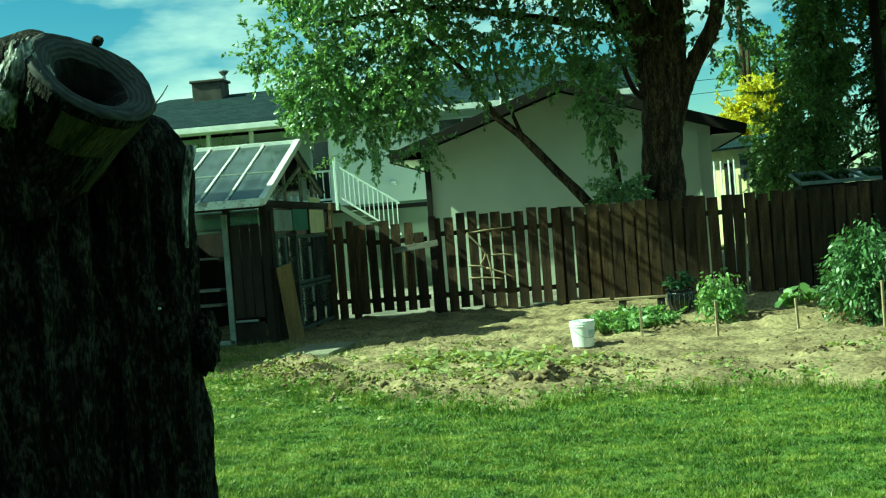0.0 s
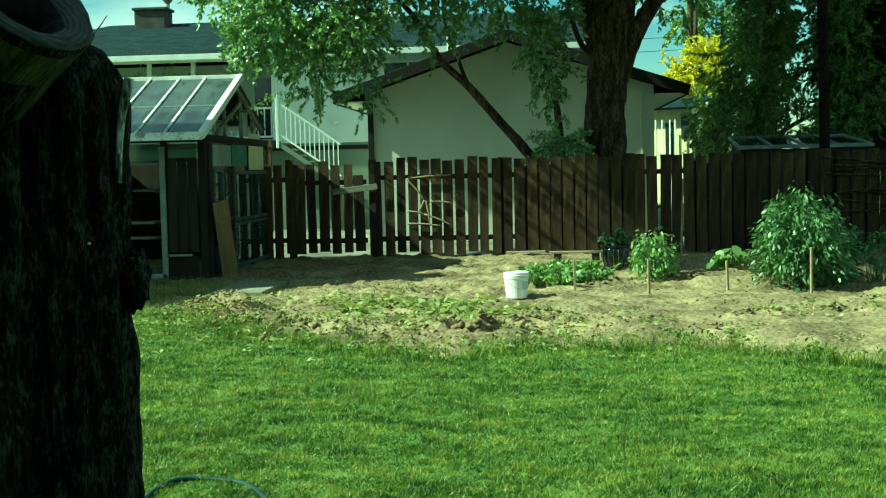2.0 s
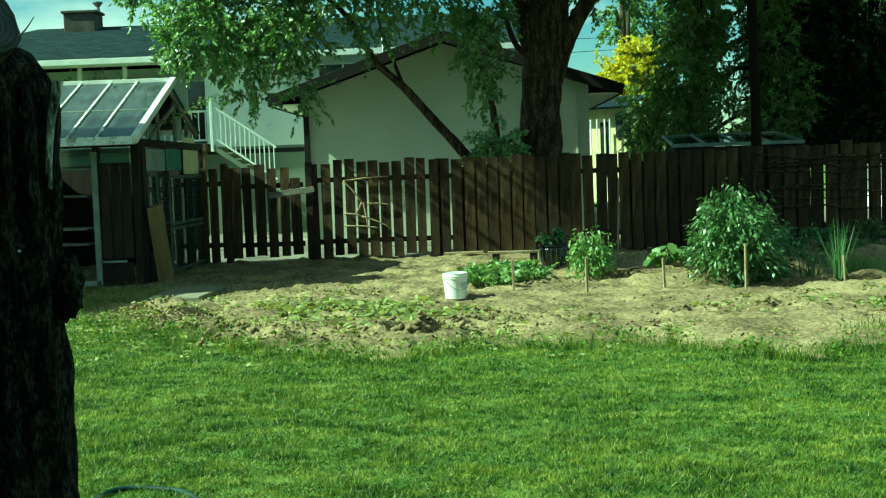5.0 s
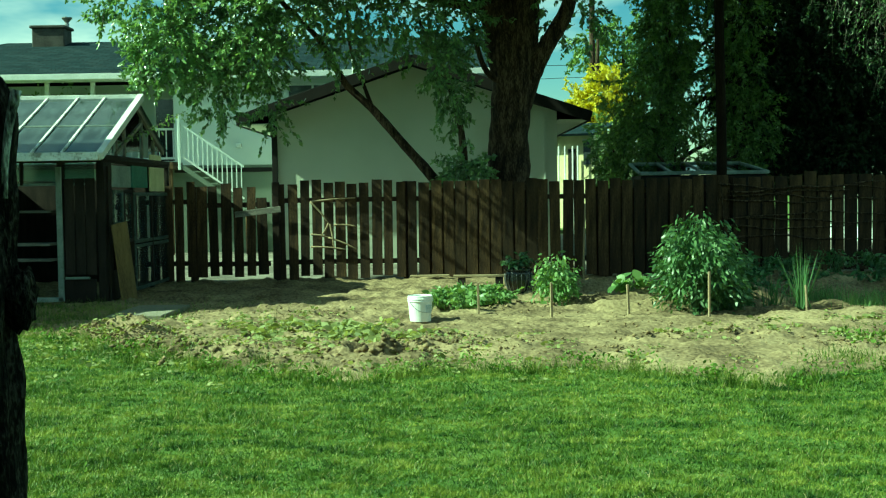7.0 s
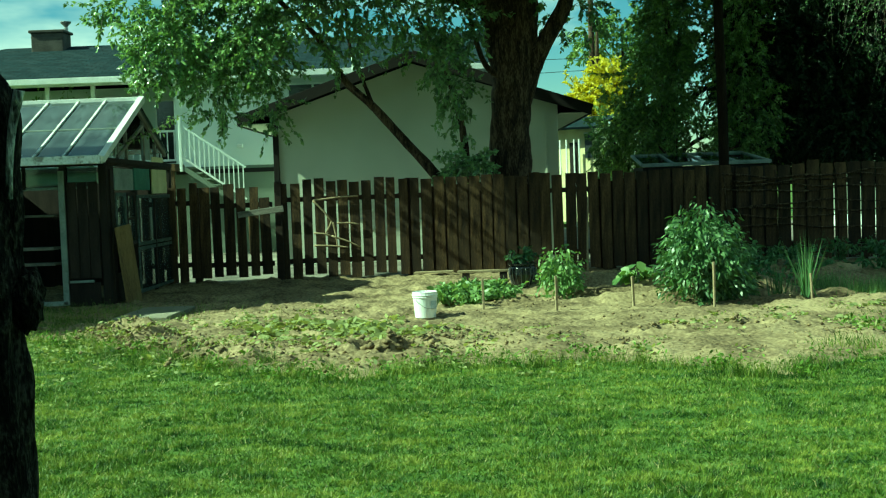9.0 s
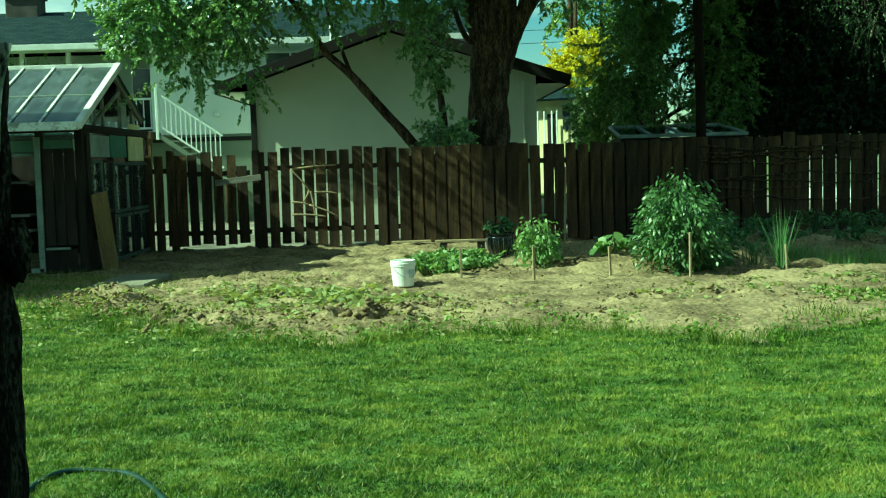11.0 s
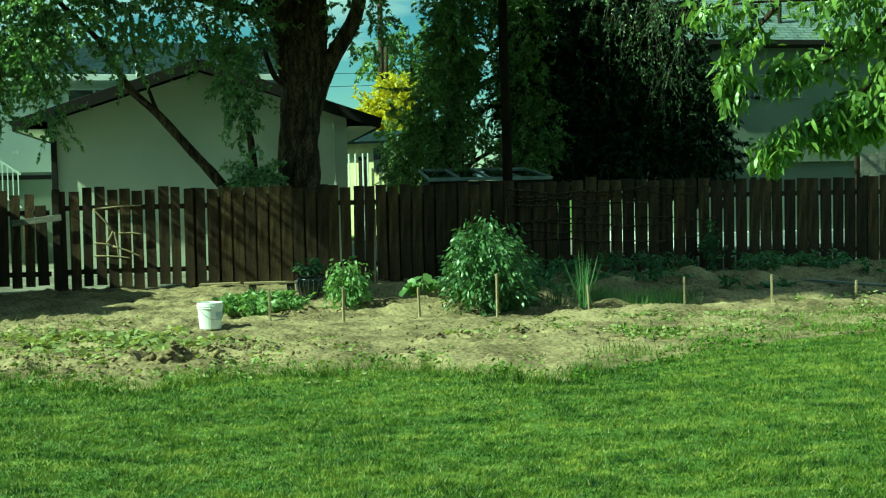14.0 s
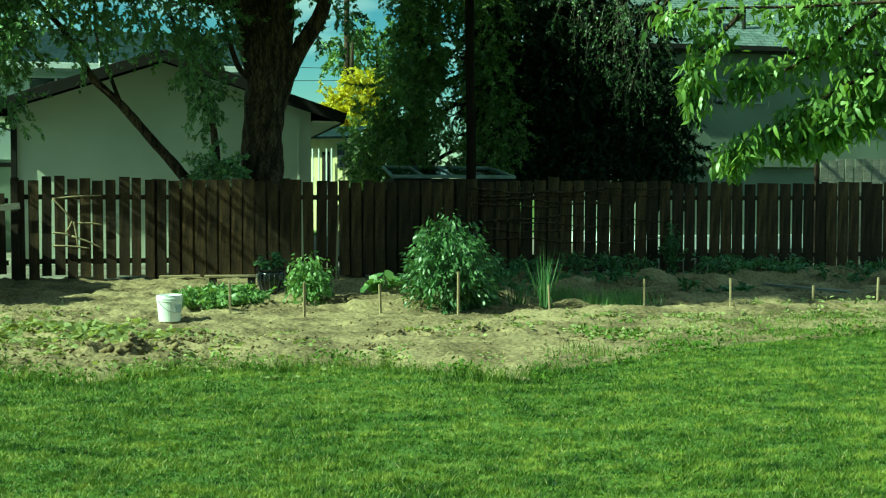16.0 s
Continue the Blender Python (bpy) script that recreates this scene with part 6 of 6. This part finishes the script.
# woven branch trellis further along
wv = tagged(empty("branch_trellis", 0, FY - 0.11, 0), "dark thin branches woven into a wide trellis on the fence", "trellis")
for k, z in enumerate((1.66, 1.60, 1.45, 1.40, 1.12, 1.02, 0.92, 1.52, 0.70)):
    x = 5.1 + 0.15 * (k % 3)
    pts = []
    while x < 9.4 - 0.5 * (k % 4):
        pts.append((x, 0.012 * math.sin(x * 9 + k), z + 0.05 * math.sin(x * 1.7 + k * 2.1) + 0.02 * math.sin(x * 5 + k)))
        x += 0.45
    tube("branch", pts, 0.018, 0.011, M_bark2, wv, sides=6, steps=3)
for x in (5.15, 6.1, 7.2, 8.3, 9.1):
    tube("upright", [(x, 0.03, 0.05), (x + 0.03, 0.03, 0.9), (x - 0.02, 0.03, 1.75)], 0.016, 0.011, M_bark2, wv, sides=6, steps=3)

dp = tagged(empty("dark_post", 5.24, 22.4, 0), "tall dark bare pole behind the fence", "pole")
tube("pole", [(0, 0, 0), (0.02, 0, 2.5), (-0.02, 0, 5.0), (0.0, 0.02, 8.2)], 0.10, 0.085, M_pole, dp, sides=12, rough=0.12)
up = tagged(empty("utility_pole", 6.42, 50.5, 0), "wooden utility pole far beyond the garage", "utility pole")
tube("pole", [(0, 0, 0), (0, 0, 5), (0, 0, 10.5)], 0.17, 0.12, M_bark2, up, sides=10)
part("insulator_bracket", block(0.35, 0.14, 0.3, 0.03, (0.0, 0, 6.6)), M_metal, up)
for z, x1, z1 in ((6.4, -8.0, 5.6), (6.9, -8.0, 6.3)):
    w = tagged(empty("overhead_wire"), "thin dark overhead wire", "cable")
    tube("wire", [(6.42, 50.4, z), (-0.8, 44, (z + z1) / 2 - 0.3), (x1, 38, z1)], 0.012, 0.012, M_wire, w, sides=5)

for x, h in ((-11.55, 2.2), (-10.85, 2.35), (-10.2, 2.2)):
    p = plant("balcony_plant", "bushy green plant standing on the balcony", x, 34.6, h, 0.34, 14, 260, 0.13, M_veg_leaf, dome=True)
    p.location.z = 2.61

# ---- scattered soil, weeds and grass ----
def scatter(name, label, category, build):
    return tagged(place(name, build), label, category, kind="stuff")


def clods(n):
    x, y = rng.uniform(-5, 12, n), rng.uniform(10, 17, n)
    front = rng.uniform(0, 1, n) < 0.35
    x = np.where(front, rng.normal(-1.3, 1.3, n), x)
    y = np.where(front, rng.normal(11.9, 0.7, n), y)
    dug = rng.uniform(0, 1, n) < 0.2
    x = np.where(dug, rng.normal(-3.6, 0.45, n), x)
    y = np.where(dug, rng.normal(13.3, 0.4, n), y)
    ok = inside(x, y, SOIL)
    x, y = x[ok], y[ok]
    s = np.minimum(rng.lognormal(-4.9, 0.6, len(x)), 0.03)
    for hx, hy, r, deep in HOLES:
        k = 60
        x, y = np.append(x, rng.normal(hx, r * 1.3, k)), np.append(y, rng.normal(hy + 0.1, r * 1.1, k))
        s = np.append(s, rng.uniform(0.006, 0.4 * deep, k))
    base = np.array([(1, 0, 0.1), (0.2, 0.9, 0), (-0.9, 0.3, 0.1), (-0.3, -0.9, 0), (0.5, -0.7, 0.2), (0.1, 0.1, 0.8), (0, 0, -0.5)])
    tri = np.array([(0, 1, 5), (1, 2, 5), (2, 3, 5), (3, 4, 5), (4, 0, 5), (1, 0, 6), (2, 1, 6), (3, 2, 6), (4, 3, 6), (0, 4, 6)])
    z = soil_height(x, y)
    V = base[None] * rng.uniform(0.6, 1.3, (len(x), 7, 1)) * s[:, None, None]
    a = rng.uniform(0, 6.28, len(x))[:, None]
    vx = V[..., 0] * np.cos(a) - V[..., 1] * np.sin(a)
    vy = V[..., 0] * np.sin(a) + V[..., 1] * np.cos(a)
    V = np.stack([vx + x[:, None], vy + y[:, None], V[..., 2] + z[:, None] + 0.3 * s[:, None]], -1).reshape(-1, 3)
    F = (7 * np.arange(len(x))[:, None, None] + tri[None]).reshape(-1, 3)
    return raw("soil_clods", V, F, M_clod)


scatter("soil_clods", "loose clods of dry earth", "soil", clods(9000))


def weeds():
    pieces = []
    for cx, cy, sx, sy, n, s in ((-1.25, 13.5, 0.42, 0.5, 900, 0.095), (-1.9, 13.9, 0.35, 0.4, 330, 0.085), (-0.75, 12.9, 0.35, 0.4, 200, 0.08), (-2.4, 14.6, 0.6, 0.5, 160, 0.06), (-1.0, 13.2, 0.9, 0.5, 260, 0.06), (-3.6, 13.4, 0.5, 0.4, 160, 0.045), (-2.9, 12.6, 0.6, 0.4, 160, 0.05), (-2.6, 13.4, 1.2, 0.9, 700, 0.05), (-1.6, 12.4, 1.2, 0.6, 420, 0.05), (-3.6, 13.0, 0.5, 0.5, 320, 0.05), (-1.7, 15.2, 0.9, 0.4, 220, 0.05),
                                 (2.7, 13.1, 0.14, 0.12, 60, 0.08), (3.5, 12.9, 0.25, 0.14, 60, 0.07), (4.6, 12.6, 0.7, 0.4, 300, 0.06), (6.3, 14.0, 1.4, 0.35, 500, 0.06), (8.5, 14.5, 1.6, 0.3, 500, 0.06),
                                 (1.2, 12.2, 2.0, 1.0, 420, 0.04), (-2.2, 12.8, 1.2, 1.0, 480, 0.045), (1.0, 11.6, 1.8, 0.5, 160, 0.05), (-0.6, 10.9, 1.0, 0.3, 200, 0.06)):
        # clumps of leaves lying together
        m = max(6, n // 16)
        gx, gy, pick = rng.normal(cx, sx, m), rng.normal(cy, sy, m), rng.integers(0, m, n)
        x, y = gx[pick] + rng.normal(0, 0.07, n), gy[pick] + rng.normal(0, 0.07, n)
        z = np.where(inside(x, y, SOIL), soil_height(x, y), 0.02) + rng.uniform(0.0, 0.07, n) * rng.uniform(0, 1, m)[pick]
        at = np.stack([x, y, z], 1)
        L = s * rng.uniform(0.5, 1.5, n)
        pieces.append(curled_arrays(at, rng.normal(0, 1, (n, 3)) * np.array([1, 1, 0.15]) + np.array([0, 0, 0.12]), L, L * 0.5, 0.2))
    return raw("weeds", *merged(pieces), M_weed)


scatter("weeds", "wilting pulled weeds and seedlings on the soil", "weeds", weeds())


def edge_weeds():
    pieces = []
    for (x0, y0), (x1, y1) in zip(SOIL[1:20], SOIL[2:21]):
        for _ in range(int(6 * math.hypot(x1 - x0, y1 - y0)) + 1):
            t = rng.uniform()
            cx, cy = x0 + (x1 - x0) * t + rng.normal(0, 0.12), y0 + (y1 - y0) * t + rng.normal(0.05, 0.22)
            n = int(rng.integers(8, 34))
            at = np.stack([rng.normal(cx, 0.07, n), rng.normal(cy, 0.07, n), rng.uniform(0.02, 0.11, n)], 1)
            L = rng.uniform(0.025, 0.055, n)
            pieces.append(curled_arrays(at, rng.normal(0, 0.8, (n, 3)) + np.array([0, 0, 0.3]), L, L * 0.45))
    # broad low patch of weeds spreading into the lawn before the shaded bed
    for _ in range(70):
        cx = rng.uniform(4.0, 10.5)
        cy = rng.normal(12.0 + 0.18 * (cx - 4.0), 0.6)
        n = int(rng.integers(10, 40))
        at = np.stack([rng.normal(cx, 0.1, n), rng.normal(cy, 0.1, n), rng.uniform(0.02, 0.07, n)], 1)
        L = rng.uniform(0.03, 0.06, n)
        pieces.append(curled_arrays(at, rng.normal(0, 0.8, (n, 3)) + np.array([0, 0, 0.3]), L, L * 0.5))
    return raw("edge_weeds", *merged(pieces), M_edge_leaf)


scatter("edge_weeds", "broad-leaved weeds along the ragged lawn edge", "weeds", edge_weeds())


def lawn():
    """Blades on the lawn where it is seen, thinner further off, longer at the ragged edge of the soil."""
    n = 950000
    u = rng.uniform(0, 1, n)
    y = 3.7 * (15.5 / 3.7) ** u
    half_l, half_r = 0.58 * y + 0.5, 0.68 * y + 0.6
    x = rng.uniform(-1, 1, n)
    x = np.where(x < 0, x * half_l, x * half_r)
    ok = ~inside(x, y + 0.10 * ripple(x, y, 5.0, 3), SOIL)
    x, y = x[ok], y[ok]
    tuft = lumps(x, y, 9.0, 5)
    keep = rng.uniform(0, 1, len(x)) < 0.35 + 0.9 * tuft
    x, y, tuft = x[keep], y[keep], tuft[keep]
    patch = 0.45 + 0.5 * lumps(x, y, 1.3, 6) + 0.75 * tuft ** 2 + 0.35 * lumps(x, y, 22.0, 7)
    h = patch * rng.uniform(0.011, 0.030, len(x))
    z = 0.012 * ripple(x, y, 0.9)
    at = np.stack([x, y, z], 1)
    return raw("lawn_grass", *blade_arrays(at, h, rng.uniform(0.2, 1.4, len(x)), 0.0036 + 0.0006 * y), M_grass)


scatter("lawn_grass", "short mown green lawn grass", "grass", lawn())


def edge_tufts():
    pieces = []
    for (x0, y0), (x1, y1) in zip(SOIL[1:20], SOIL[2:21]):
        n = int((420 if x0 < 3.1 else 150) * math.hypot(x1 - x0, y1 - y0))
        low = 0.26 if x0 > 3.1 else 0.85
        t = rng.uniform(0, 1, n)
        x = x0 + (x1 - x0) * (np.round(t * 7) / 7 * 0.6 + 0.4 * t) + rng.normal(0, 0.07, n)
        y = y0 + (y1 - y0) * (np.round(t * 7) / 7 * 0.6 + 0.4 * t) + rng.normal(-0.06, 0.14, n)
        at = np.stack([x, y, np.full(n, 0.0)], 1)
        pieces.append(blade_arrays(at, low * rng.uniform(0.04, 0.17, n), rng.uniform(0.1, 0.8, n), 0.006))
        for _ in range(int(5 * math.hypot(x1 - x0, y1 - y0))):
            t, n = rng.uniform(), int(rng.integers(50, 150))
            cx, cy = x0 + (x1 - x0) * t + rng.normal(0, 0.2), y0 + (y1 - y0) * t + rng.normal(0.0, 0.28)
            at = np.stack([rng.normal(cx, 0.05, n), rng.normal(cy, 0.05, n), np.zeros(n)], 1)
            pieces.append(blade_arrays(at, low * rng.uniform(0.06, 0.19) * rng.uniform(0.5, 1.1, n), rng.uniform(0.1, 1.0, n), 0.006))
    # grass beside the greenhouse and stray tufts in the soil and on the lawn
    for cx, cy, sx, sy, n, h in ((-5.6, 16.4, 1.2, 0.6, 4000, 0.10), (-5.2, 15.2, 0.8, 0.6, 2500, 0.08), (3.75, 10.9, 0.22, 0.2, 420, 0.09), (4.9, 11.5, 0.2, 0.12, 260, 0.08), (5.3, 12.6, 0.25, 0.12, 260, 0.06), (6.6, 12.2, 0.3, 0.15, 320, 0.07), (7.6, 13.6, 0.4, 0.15, 420, 0.07), (6.2, 13.6, 0.2, 0.1, 160, 0.06),
                                 (-3.0, 12.2, 0.5, 0.3, 900, 0.08)):
        x, y = rng.normal(cx, sx, n), rng.normal(cy, sy, n)
        pieces.append(blade_arrays(np.stack([x, y, np.where(inside(x, y, SOIL), soil_height(x, y) - 0.01, 0)], 1), h * rng.uniform(0.5, 1.3, n), rng.uniform(0.1, 0.9, n), 0.007))
    # turf creeping over the soil strip, thicker towards the far end
    for _ in range(420):
        cx = 4.0 + 8.0 * rng.uniform() ** 0.6
        front = float(np.interp(cx, [4.0, 4.7, 5.6, 6.8, 8.2, 12.0], [10.7, 11.1, 11.5, 11.9, 12.4, 13.1]))
        cy = front + (14.3 - front) * rng.uniform() ** np.interp(cx, [4.0, 7.0, 10.0], [2.2, 1.3, 1.0])
        n = int(rng.integers(25, 90))
        x, y = rng.normal(cx, 0.11, n), rng.normal(cy, 0.07, n)
        pieces.append(blade_arrays(np.stack([x, y, soil_height(x, y) - 0.01], 1), rng.uniform(0.02, 0.06) * rng.uniform(0.5, 1.3, n), rng.uniform(0.2, 1.1, n), 0.006))
    return raw("rough_grass", *merged(pieces), M_grass)


scatter("rough_grass", "longer rough grass tufts along the soil edge", "grass", edge_tufts())


def lawn_weeds():
    n = 130
    y = rng.uniform(4.2, 11, n)
    x = rng.uniform(-0.5, 0.6, n) * y
    ok = ~inside(x, y, SOIL)
    x, y = x[ok], y[ok]
    pieces = []
    for a, b in zip(x, y):
        m = int(rng.integers(4, 9))
        at = np.tile((a, b, 0.025), (m, 1)) + rng.normal(0, 0.012, (m, 3))
        L = rng.uniform(0.02, 0.036, m)
        pieces.append(leaf_arrays(at, rng.normal(0, 1, (m, 3)) * np.array([1, 1, 0.3]) + np.array([0, 0, 0.4]), L, L * 0.5))
    return raw("lawn_weeds", *merged(pieces), M_edge_leaf)


scatter("lawn_weeds", "small broad-leaved weeds in the lawn", "weeds", lawn_weeds())

# ---- fences ----
build_fence("fence_main", -3.08, 5.28, 0.22, FY, "tall brown-stained board fence with narrow gaps", tight=True)
build_fence("fence_right", 5.368, 16.2, 0.256, FY, "dark brown-stained board fence with open gaps in the shade")
build_fence("fence_beside_greenhouse", -5.14, -4.56, 0.2, FY, "short stretch of dark board fence")
build_fence("fence_neighbour", 14.06, 19.4, 0.22, 25.0, "pale weathered neighbour's fence further back", top=2.4, mat=M_grey_wood)
